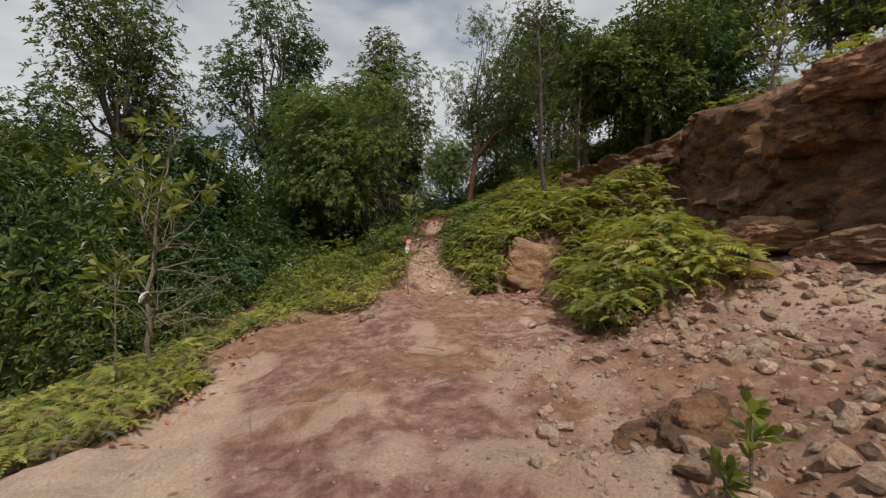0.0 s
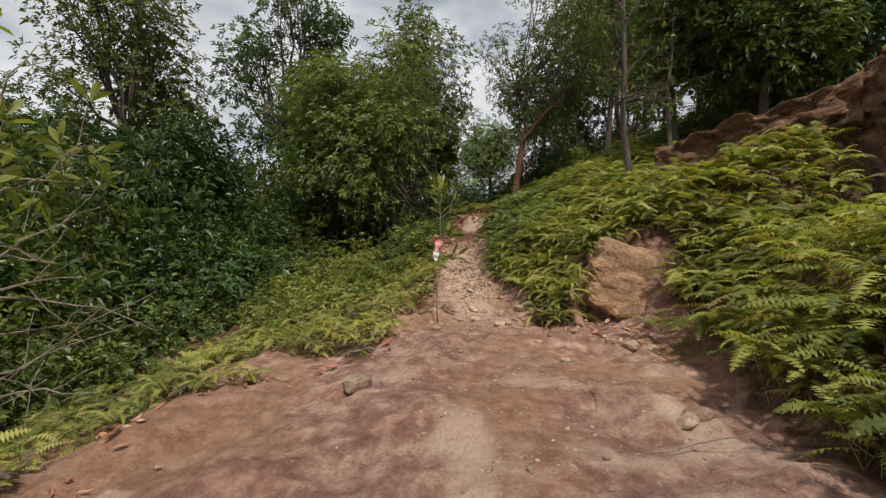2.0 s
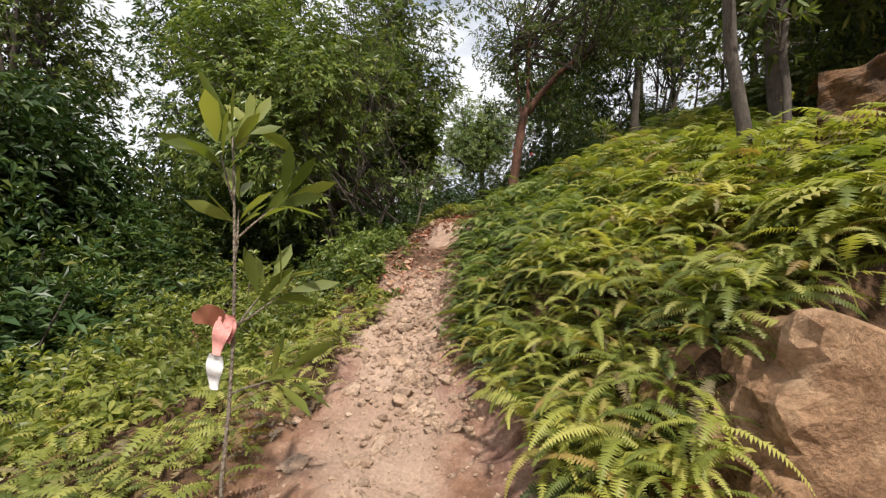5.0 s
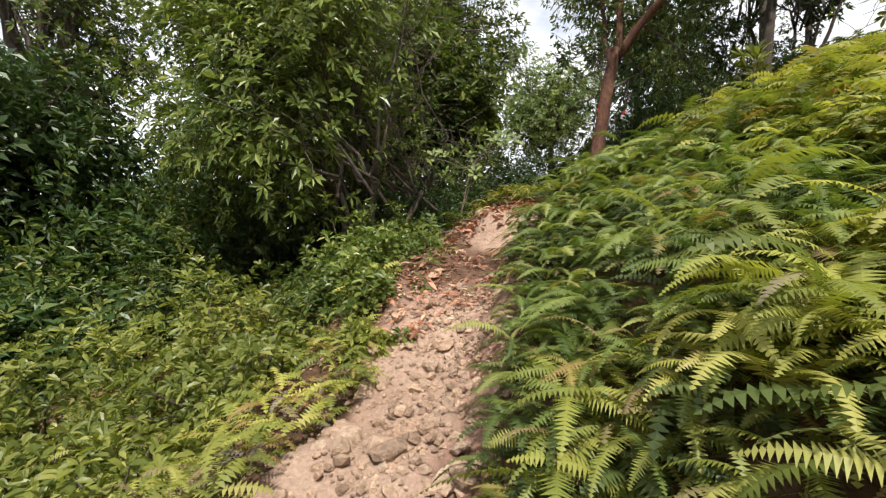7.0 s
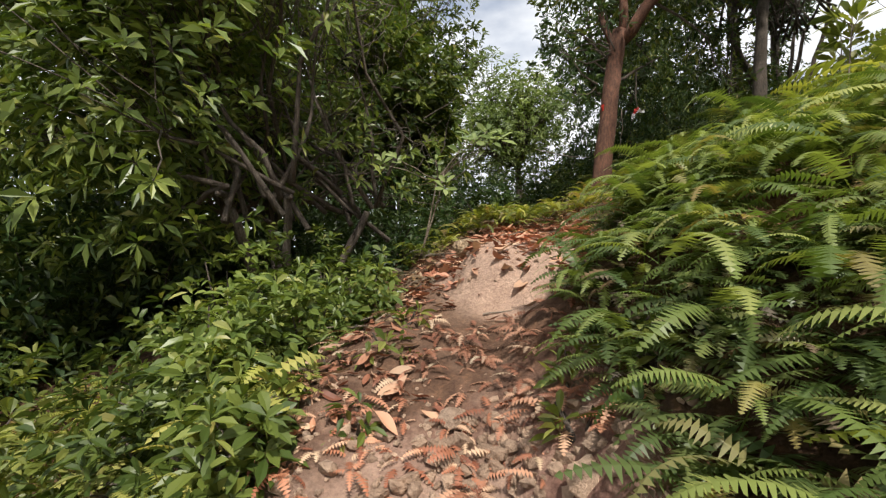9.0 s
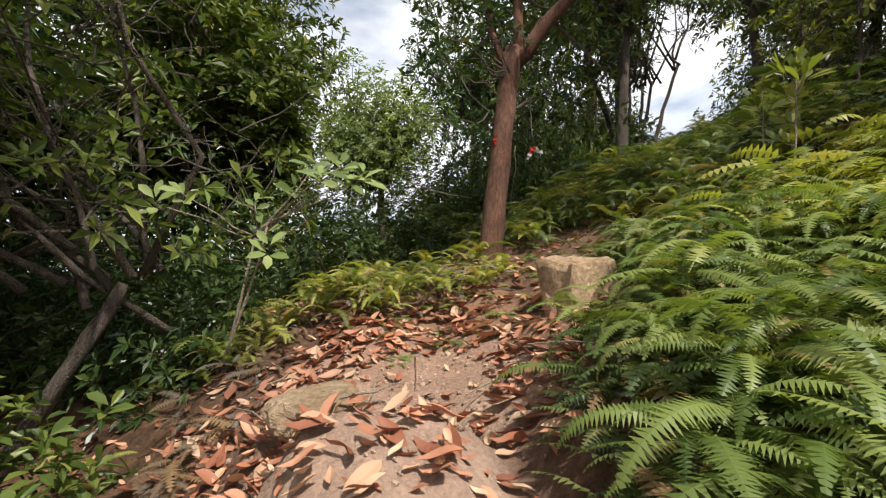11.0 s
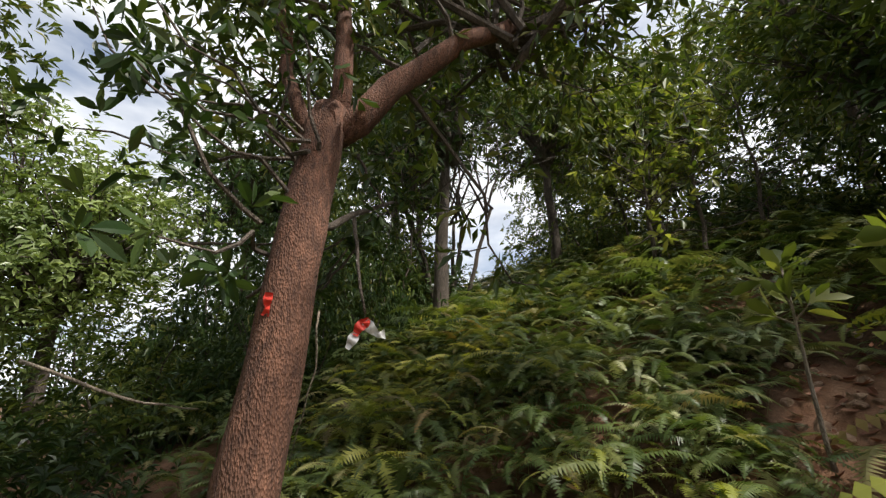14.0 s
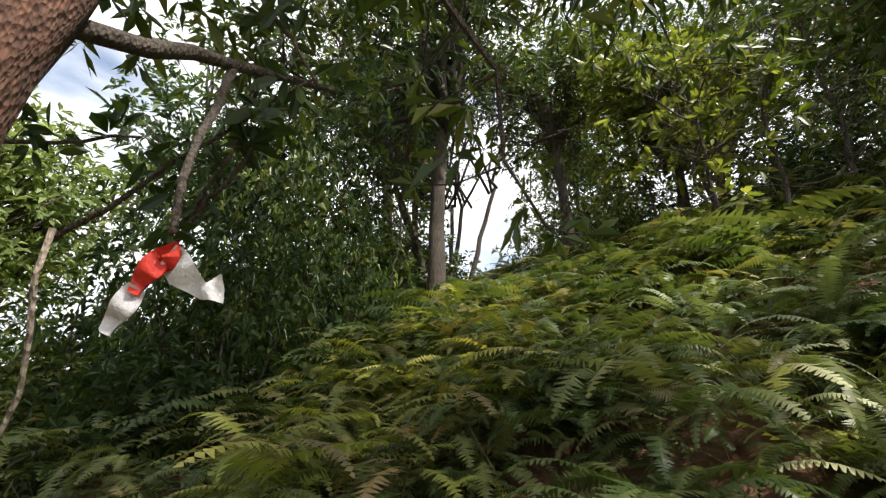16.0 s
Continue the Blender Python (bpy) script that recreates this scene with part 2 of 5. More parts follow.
def cloth(name, col):
    m, n, l, bsdf = material(name)
    geo = n.new("ShaderNodeNewGeometry")
    a = noise_tex(n, l, 60, 4, 0.6, geo.outputs["Position"])
    r = ramp(n, [(0.3, tuple(c * 0.75 for c in col)), (0.7, col)])
    l.new(a.outputs["Fac"], r.inputs["Fac"])
    l.new(r.outputs["Color"], bsdf.inputs["Base Color"])
    bsdf.inputs["Roughness"].default_value = 0.5
    bump(n, l, bsdf, a.outputs["Fac"], 0.4, 0.01)
    return m


M_RED, M_WHITE, M_PINK = cloth("tape_red", (0.75, 0.05, 0.03)), cloth("tape_white", (0.72, 0.70, 0.69)), cloth("tape_faded_pink", (0.75, 0.32, 0.28))


# ---- numbers of the ground ----
def lattice(ix, iy, seed):
    h = (ix.astype(np.int64) * 374761393 + iy.astype(np.int64) * 668265263 + seed * 974634777) & 0xFFFFFFFF
    h = ((h ^ (h >> 13)) * 1274126177) & 0xFFFFFFFF
    return ((h ^ (h >> 16)) & 0xFFFF) / 65535.0


def vnoise(x, y, seed=0):
    x, y = np.asarray(x, float), np.asarray(y, float)
    ix, iy = np.floor(x), np.floor(y)
    fx, fy = x - ix, y - iy
    fx, fy = fx * fx * (3 - 2 * fx), fy * fy * (3 - 2 * fy)
    a, b = lattice(ix, iy, seed), lattice(ix + 1, iy, seed)
    c, d = lattice(ix, iy + 1, seed), lattice(ix + 1, iy + 1, seed)
    return (a * (1 - fx) + b * fx) * (1 - fy) + (c * (1 - fx) + d * fx) * fy - 0.5


def fbm(x, y, octaves=4, seed=0):
    return sum(vnoise(x * 2**k + 17 * k, y * 2**k - 9 * k, seed + k) / 2**k for k in range(octaves))


def step(a, b, v):
    k = np.clip((np.asarray(v, float) - a) / (b - a), 0, 1)
    return k * k * (3 - 2 * k)


def path_x(y):
    return np.interp(y, (-10, 6, 9, 10.5, 14, 16, 17, 18.5, 20, 24, 40), (0, 0.1, 0.1, -0.25, -0.8, -0.85, -0.5, 0.0, 0.15, 0.4, 0.8))


def path_z(y):
    return np.interp(y, (-60, -10, 0, 4, 8, 10, 11, 13, 14, 15, 16, 17, 18, 19, 20, 24, 40, 90), (-3.5, -1.9, -1.38, -1.24, -1.1, -1.02, -0.95, -0.55, -0.35, 0.0, 0.4, 0.68, 1.0, 1.35, 1.5, 1.7, 2.2, 1.0))


def cliff_d(x, y):
    """How far behind the foot of the clay bank a place lies."""
    foot = np.interp(y, (-20, 3, 8, 10.6, 11.3, 11.8, 12.35, 13.1), (6.6, 6.3, 6.15, 6.0, 5.4, 4.5, 3.6, 3.4))
    return (x - foot) * step(14.2, 13.0, y)


def ground_z(x, y, fine=True):
    x, y = np.asarray(x, float), np.asarray(y, float)
    u = x - path_x(y)
    near = step(4.6, 6.4, y) * (1 - step(3.3, 4.6, x) * step(10.5, 9.0, y))
    upper = step(15.5, 18.5, y)
    # to the side of the hill
    slope_talus = 0.05 * np.clip(u, 0, 1) + 0.22 * np.clip(u - 1, 0, 5.0)
    toe = np.interp(y, (4.6, 7.0, 8.6, 9.5, 9.9, 12, 14), (1.9, 1.95, 2.25, 1.75, 0.95, 0.65, 0.45))
    toe = np.maximum(toe, np.where((y > 8.2) & (y < 10.45), 2.25 - 2.2 * np.clip(y - 10.0, 0, 1), 0) * step(1.1, 1.5, x))
    slope_bank = np.interp(y, (11, 13.5), (1.05, 0.92)) * np.clip(u - toe, 0, 0.95) + np.interp(y, (11, 13.5), (0.46, 0.33)) * np.clip(u - toe - 0.95, 0, 3.4)
    slope_up = 0.40 * np.clip(u - 0.25, 0, 12) + 0.1 * np.clip(u - 12.5, 0, 30)
    rise = slope_talus * (1 - near) + slope_bank * near * (1 - upper) + slope_up * upper
    d = cliff_d(x, y)
    top = 3.05 - 0.1 * np.clip(8 - y, 0, 3) + 0.25 * np.clip(x - 6, 0, 8) - 0.72 * np.clip(y - 10.8, 0, 2) + 0.25 * vnoise(x * 0.6, y * 0.6, 5)
    # to the side of the valley
    fall_u = np.clip(-u - np.interp(y, (0, 9, 11, 16, 19), (0.6, 0.9, 0.5, 0.4, 0.5)), 0, 40)
    fall = 0.14 * np.clip(fall_u, 0, 2.2) + 0.30 * np.clip(fall_u - 2.2, 0, 12)
    fall = fall + 0.36 * np.clip(fall_u, 0, 1.6) * step(11.5, 13.5, y)
    z = path_z(y) + rise - fall
    z = np.where(d > 0.22, np.maximum(z, top), z)
    # mound of bare clay on the path
    m = np.hypot((x + 0.32 + 0.2 * vnoise(x * 2.5, y * 2.5, 6)) / 0.52, (y - 16.85) / 0.5)
    z = z + 0.34 * step(1.1, 0.5, m)
    if fine:
        rough = step(-0.2, 0.8, np.abs(u)) * 0.6 + 0.4 + 0.7 * step(9.5, 11, y) * step(15.8, 14.5, y)
        z = z + 0.22 * fbm(x * 0.5, y * 0.5, 3, 3) * step(0.5, 3, np.abs(u)) + 0.14 * fbm(x * 1.7, y * 1.7, 4, 11) * rough
        z = z + 0.085 * np.abs(fbm(x * 5, y * 5, 3, 21)) * rough + 0.03 * fbm(x * 11, y * 11, 2, 23) * step(0.4, 1.2, x)
    return z


def sand_zone(x, y):
    line = np.interp(y, (-5, 0, 2.2, 3.6, 4.6, 5.2), (0.2, -0.5, -1.15, -1.7, -2.3, -2.9))
    edge = 0.3 * fbm(x * 1.3, y * 1.3, 3, 31)
    return step(0.12, -0.06, x - line + edge) * step(5.6, 4.9, y) * step(-5.5, -4.2, x)


def trodden(x, y):
    """The narrow trodden line through the ferns."""
    line = np.interp(y, (9.5, 10.7, 11.7, 12.2, 12.7, 14.0, 15.9, 16.7, 17.7, 18.2, 18.7, 19.05, 19.6), (0.3, 0.3, 0.03, -0.19, -0.38, -0.38, -0.47, -0.15, 0.3, 0.7, 1.25, 1.55, 2.0))
    return (x - line < np.interp(y, (10, 11, 12.5, 15.7, 16.3, 17.4, 18), (0.4, 0.45, 0.42, 0.42, 0.62, 0.62, 0.46))) & (line - x < np.interp(y, (10, 11, 16, 18), (0.4, 0.6, 0.55, 0.46))) & (y > 9.5) & (y < 19.5)


def fern_right(x, y):
    left = np.interp(y, (5.1, 7.0, 8.6, 9.5, 9.9, 12, 14, 16, 17.2, 18.5, 20, 24, 40), (1.85, 2.05, 2.4, 1.7, 0.75, 0.15, -0.2, 0.1, 0.45, 1.2, 1.4, 1.8, 2.4))
    ok = (x > left + 0.3 * vnoise(x * 2, y * 2, 41)) & (y > 5.1 + 0.35 * vnoise(x * 2, 3.0, 42))
    ok &= ~((y < 8.2) & (x > 3.75 - 0.1 * (y - 5)))
    ok &= ~((x > 1.2) & (x < 2.6) & (y > 8.9) & (y < 10.1)) & ~((x > 1.35) & (x < 2.85) & (y > 9.9) & (y < 10.42))
    ok &= ~trodden(x, y)
    ok &= ~((np.hypot((x - 3.75) / 0.9, (y - 18.35) / 0.42) < 1) | (np.hypot(x - 1.1, y - 17.95) < 0.5))
    ok &= (cliff_d(x, y) < -0.25) | (y > 13.6) | (cliff_d(x, y) > 0.7)
    return ok


def fern_left(x, y):
    right = np.interp(y, (3.1, 3.5, 5.2, 6.0, 6.9, 7.8, 8.4, 10.4, 12, 14, 16, 17.5, 19, 20.5), (-3.3, -2.75, -2.75, -3.3, -3.6, -2.3, -1.4, -1.3, -1.1, -1.2, -1.5, -1.6, -1.1, -0.2))
    bare = (np.hypot((x + 2.6) / 0.9, (y - 8.3) / 0.5) < 1)
    return (x < right + 0.3 * vnoise(x * 2, y * 2, 43)) & (x > right - np.interp(y, (3, 8, 12, 20), (2.4, 3.6, 3.4, 2.6))) & (y > 3.1) & ~bare


# ---- meshes ----
def from_arrays(name, verts, faces, mat, smooth=False):
    me = bpy.data.meshes.new(name)
    me.from_pydata(np.asarray(verts).tolist() if isinstance(verts, np.ndarray) else verts, [], np.asarray(faces).tolist() if isinstance(faces, np.ndarray) else faces)
    if smooth:
        me.polygons.foreach_set("use_smooth", [True] * len(me.polygons))
    me.materials.append(mat)
    me.update()
    return me


def part(name, me, parent, label="", m=None):
    ob = new(name, me)
    ob.parent = parent
    if m is not None:
        ob.matrix_basis = m
    return tagged(ob, label) if label else ob


def thing(name, label, category, m, group="", kind=""):
    ob = new(name)
    ob.empty_display_size = 0.2
    ob.matrix_basis = m
    return tagged(ob, label, category, group, kind)


def unit(v):
    return v / np.maximum(np.linalg.norm(v, axis=-1, keepdims=True), 1e-9)


def tube(points, radii, sides=8, ripple=0.0, seed=0):
    """A tapered, bent tube round a line of points: verts and faces."""
    p = np.asarray(points, float)
    t = unit(np.gradient(p, axis=0))
    ref = np.array([0.31, 0.95, 0.05])
    a = unit(np.cross(t, ref))
    b = np.cross(t, a)
    ang = np.linspace(0, 2 * np.pi, sides, endpoint=False)
    rr = np.asarray(radii)[:, None] * (1 + ripple * (np.random.default_rng(seed).random((len(p), sides)) - 0.5))
    v = p[:, None] + rr[..., None] * (np.cos(ang)[None, :, None] * a[:, None] + np.sin(ang)[None, :, None] * b[:, None])
    v = v.reshape(-1, 3)
    f = []
    for i in range(len(p) - 1):
        for k in range(sides):
            q = (k + 1) % sides
            f.append((i * sides + k, i * sides + q, (i + 1) * sides + q, (i + 1) * sides + k))
    f.append(tuple(range(sides))[::-1])
    f.append(tuple((len(p) - 1) * sides + k for k in range(sides)))
    return v, f


def joined(pieces):
    vs, fs, n = [], [], 0
    for v, f in pieces:
        vs.append(np.asarray(v))
        fs += [tuple(i + n for i in face) for face in f]
        n += len(v)
    return np.concatenate(vs), fs


def bend(rng, a, b, n=6, wobble=0.08):
    """A crooked line from a to b."""
    a, b = np.asarray(a, float), np.asarray(b, float)
    k = np.linspace(0, 1, n)[:, None]
    w = np.cumsum(rng.normal(0, 1, (n, 3)), axis=0) * np.linalg.norm(b - a) * wobble / n**0.5
    w -= k * w[-1]
    return a + (b - a) * k + w * (1 - k) ** 0.3


def rosettes(rng, pos, axis, per, length, width, lo=0.5, hi=1.5, droop=0.25):
    """Whorls of folded leaves: per leaves at each place, round its axis. Returns verts (m, 3) and triangles."""
    n = len(pos)
    axis = unit(axis)
    side = unit(np.cross(axis, rng.normal(0, 1, (n, 3))))
    third = np.cross(axis, side)
    az = (np.arange(per)[None] + rng.random((n, per)) * 0.7) * 2 * np.pi / per + rng.random((n, 1)) * 6.28
    tilt = rng.uniform(lo, hi, (n, per))
    d = np.cos(tilt)[..., None] * axis[:, None] + np.sin(tilt)[..., None] * (np.cos(az)[..., None] * side[:, None] + np.sin(az)[..., None] * third[:, None])
    ln = length * rng.uniform(0.65, 1.2, (n, per, 1))
    base = pos[:, None] + d * ln * 0.08 + axis[:, None] * (rng.random((n, per, 1)) - 0.6) * length * 0.6
    lat = unit(np.cross(d, axis[:, None] + rng.normal(0, 0.35, (n, per, 3))))
    nor = np.cross(lat, d)
    w = width * ln / length
    tip = base + d * ln - np.array([0, 0, 1.0]) * droop * ln
    mid = base + d * ln * 0.55 - np.array([0, 0, 1.0]) * droop * 0.15 * ln
    left, right = mid + lat * w * 0.5 + nor * w * 0.18, mid - lat * w * 0.5 + nor * w * 0.18
    v = np.stack([base, left, tip, right], axis=2).reshape(-1, 3)
    i = np.arange(n * per)[:, None] * 4
    return v, np.concatenate([i + np.array([[0, 2, 1]]), i + np.array([[0, 3, 2]])])


def big_leaves(rng, pos, axis, per, length, width, lo=0.5, hi=1.4, droop=0.3):
    """As rosettes, with rounder leaves for plants that the walk passes close by."""
    v, _ = rosettes(rng, pos, axis, per, length, width, lo, hi, droop)
    q = v.reshape(-1, 4, 3)
    base, left, tip, right = q[:, 0], q[:, 1], q[:, 2], q[:, 3]
    mid = (base + tip) / 2 + (left + right - base - tip) * 0.12
    l1, r1 = left * 0.62 + base * 0.38 + (left - right) * 0.12, right * 0.62 + base * 0.38 + (right - left) * 0.12
    l2, r2 = left * 0.66 + tip * 0.34 + (left - right) * 0.16, right * 0.66 + tip * 0.34 + (right - left) * 0.16
    v = np.stack([base, l1, l2, tip, r2, r1, mid], axis=1).reshape(-1, 3)
    i = np.arange(len(q))[:, None] * 7
    tris = ((0, 6, 1), (1, 6, 2), (2, 6, 3), (3, 6, 4), (4, 6, 5), (5, 6, 0))
    return v, np.concatenate([i + np.array([t]) for t in tris])


def frond(rng, length, pairs, wide, rise=1.2, fall=-1.0, fine=True, start=0.14):
    """One arching fern leaf that grows from the origin along +x, a comb of leaflets on a midrib that climbs at first and hangs at the tip."""
    k = np.linspace(0, 1, pairs + 1)
    ang = rise + (fall - rise) * k**1.15
    p = np.concatenate([[(0, 0, 0)], np.cumsum(np.stack([np.cos(ang), 0.0 * k, np.sin(ang)], 1)[:-1] * length / pairs, axis=0)])
    p[:, 1] = length * 0.16 * rng.uniform(-1, 1) * k**2
    t = unit(np.gradient(p, axis=0))
    v, f = list(p), []
    if fine:
        v += list(p - np.array([0, 0, 0.006]))
        f += [(i, i + 1, pairs + 2 + i) for i in range(pairs)]
    for j in range(pairs):
        if k[j] < start:
            if not fine:
                v.append(p[j] + np.array([0, 0.006, 0]))
                f.append((j, j + 1, len(v) - 1))
            continue
        q = (k[j] - start) / (1 - start)
        w = wide * min(1.0, 0.55 + 2.2 * q) * (1 - q**2.6) + 0.006
        for sd in (1, -1):
            out = unit(np.cross([0, 0, 1.0], t[j])) * sd
            d = unit(out + t[j] * 0.22 + np.array([0, 0, rng.uniform(-0.42, -0.05)]))
            w2 = w * rng.uniform(0.85, 1.1)
            tip = p[j] + d * w2 + t[j] * w2 * 0.12
            if fine:
                h = p[j] + d * w2 * 0.82 + t[j] * length / pairs * 0.72
                v += [h, tip]
                f.append((j, j + 1, len(v) - 2, len(v) - 1) if sd > 0 else (j, len(v) - 1, len(v) - 2, j + 1))
            else:
                v.append(tip)
                f.append((j, j + 1, len(v) - 1) if sd > 0 else (j, len(v) - 1, j + 1))
    return np.array(v), f


def fern_mass(name, rng, spots, mat, size=0.4, per=5, pairs=11, fine=False, stem=(0.18, 0.5), rise=(0.1, 0.9), fall=(-1.3, -0.5), wide=0.17):
    """Many ferns as one mesh: wiry stems, each with a star of hanging fronds at its head; spots: (x, y, z, scale)."""
    shapes = []
    for _ in range(10):
        v, f = frond(rng, size * rng.uniform(0.8, 1.2), pairs, size * wide, rng.uniform(*rise), rng.uniform(*fall), fine)
        tri = []
        for face in f:
            tri += [face[:3]] if len(face) == 3 else [face[:3], (face[0], face[2], face[3])]
        shapes.append((v, np.array(tri)))
    vs, fs, n = [], [], 0
    for x, y, z, s in spots:
        a0, h = rng.random() * 6.28, rng.uniform(*stem) * s
        lx, ly = rng.normal(0, 0.12, 2) * h / 0.4
        vs.append(np.array([(x - 0.005, y, z), (x + 0.005, y, z), (x + lx, y + ly, z + h)]))
        fs.append(np.array([[0, 1, 2]]) + n)
        n += 3
        for i in range(per):
            v, f = shapes[rng.integers(10)]
            a, q = a0 + i * 6.28 / per + rng.uniform(-0.5, 0.5), s * rng.uniform(0.6, 1.2)
            c, sn = math.cos(a) * q, math.sin(a) * q
            r = rng.normal(0, 0.3)
            v = np.stack([v[:, 0], v[:, 1] * math.cos(r) - v[:, 2] * math.sin(r), v[:, 1] * math.sin(r) + v[:, 2] * math.cos(r)], 1)
            up = h * rng.uniform(0.7, 1.0)
            vs.append(np.stack([x + lx * up / h + c * v[:, 0] - sn * v[:, 1], y + ly * up / h + sn * v[:, 0] + c * v[:, 1], z + up + v[:, 2] * q], 1))
            fs.append(f + n)
            n += len(v)
    return from_arrays(name, np.concatenate(vs), np.concatenate(fs), mat)


def stone_mesh(name, seed, mat, cuts=1, flat=0.7, rough=0.28):
    bm = bmesh.new()
    bmesh.ops.create_icosphere(bm, subdivisions=cuts, radius=0.5)
    rng = np.random.default_rng(seed)
    planes = [(Vector(unit(rng.normal(0, 1, 3))), rng.uniform(0.2, 0.36)) for _ in range(8)]
    for v in bm.verts:
        for nrm, lim in planes:
            over = v.co.dot(nrm) - lim
            if over > 0:
                v.co -= nrm * over * 0.9
        v.co += v.co.normalized() * rough * 0.3 * noise.noise(v.co * 3.1 + Vector((seed * 3.7, 0, 0)))
        v.co.z *= flat
    me = bpy.data.meshes.new(name)
    bm.to_mesh(me)
    bm.free()
    me.materials.append(mat)
    return me


# ---- the ground, one sheet to the horizon ----
def graded(lo, hi, fine, far):
    mid = np.arange(lo, hi + fine / 2, fine)
    grow = np.cumsum(0.12 * 1.22 ** np.arange(40))
    grow = grow[grow < far]
    return np.concatenate([(lo - grow)[::-1], mid, hi + grow])


gx, gy = graded(-5.2, 6.6, 0.07, 900), graded(-1.2, 21.0, 0.07, 900)
GX, GY = np.meshgrid(gx, gy)
far_off = step(30, 120, np.hypot(GX, GY - 10))
GZ = ground_z(GX, GY) * (1 - far_off) - 6.0 * far_off
nx, ny = len(gx), len(gy)
idx = np.arange(nx * ny).reshape(ny, nx)
quads = np.stack([idx[:-1, :-1], idx[:-1, 1:], idx[1:, 1:], idx[1:, :-1]], -1).reshape(-1, 4)
ground_me = from_arrays("ground", np.stack([GX, GY, GZ], -1).reshape(-1, 3), quads, M_GROUND, True)
ground = tagged(new("ground", ground_me), "bare pink-brown clay slope with pale sand and leaf litter", "ground", kind="structure")
litter = np.maximum(fern_right(GX, GY) * 1.0, fern_left(GX, GY) * 1.0)
litter = np.maximum(litter, step(17.3, 18.2, GY + 0.5 * fbm(GX * 2, GY * 2, 3, 51)) * 0.85)
litter = np.maximum(litter, step(-3.6, -4.4, GX))
litter = np.maximum(litter, 0.8 * step(15.0, 15.7, GY + 0.6 * fbm(GX * 2, GY * 2, 3, 53)) * step(0.7, 1.1, np.hypot((GX + 0.32) / 0.52, (GY - 16.75) / 0.5)))
knoll = step(1.15, 0.7, np.hypot((GX + 0.1) / 0.75, (GY - 17.6) / 0.95) + 0.5 * fbm(GX * 2, GY * 2, 3, 57))
cut = step(1.1, 0.8, np.hypot((GX - 3.75) / 0.9, (GY - 18.35) / 0.42))
litter = np.maximum(litter * (1 - 0.9 * knoll) * (1 - 0.8 * cut), step(-1.0, -1.5, GX + 0.3 * fbm(GX * 2, GY * 2, 3, 52)) * step(14.5, 15.5, GY))
rust = step(0.05, 0.3, fbm(GX * 0.8, GY * 0.8, 4, 61)) * 0.7
rust = np.maximum(rust, 0.9 * cut)
rust = np.maximum(rust, step(1.1, 0.5, np.hypot((GX + 2.6) / 1.0, (GY - 6.3) / 0.9)) * 0.8)
pale = np.maximum(np.maximum(sand_zone(GX, GY), 0.55 * knoll), step(1.15, 0.75, np.hypot((GX + 0.35) / 0.62, (GY - 16.75) / 0.62)) * 0.6)
pale = np.maximum(pale, 0.8 * step(0.62, 0.25, np.abs(GX - path_x(GY) + 0.3 * fbm(GX * 2, GY * 2, 3, 71))) * step(9.2, 10.5, GY) * step(15.6, 14.6, GY))
pale = np.maximum(pale, 0.8 * step(0.02, 0.16, fbm(GX * 1.1, GY * 1.1, 5, 73)) * step(8.5, 7.0, GY))
zone = np.stack([pale, litter, rust * (1 - pale), np.ones_like(pale)], -1).reshape(-1, 4)
attr = ground_me.color_attributes.new("zone", "FLOAT_COLOR", "POINT")
attr.data.foreach_set("color", zone.astype(np.float32).ravel())


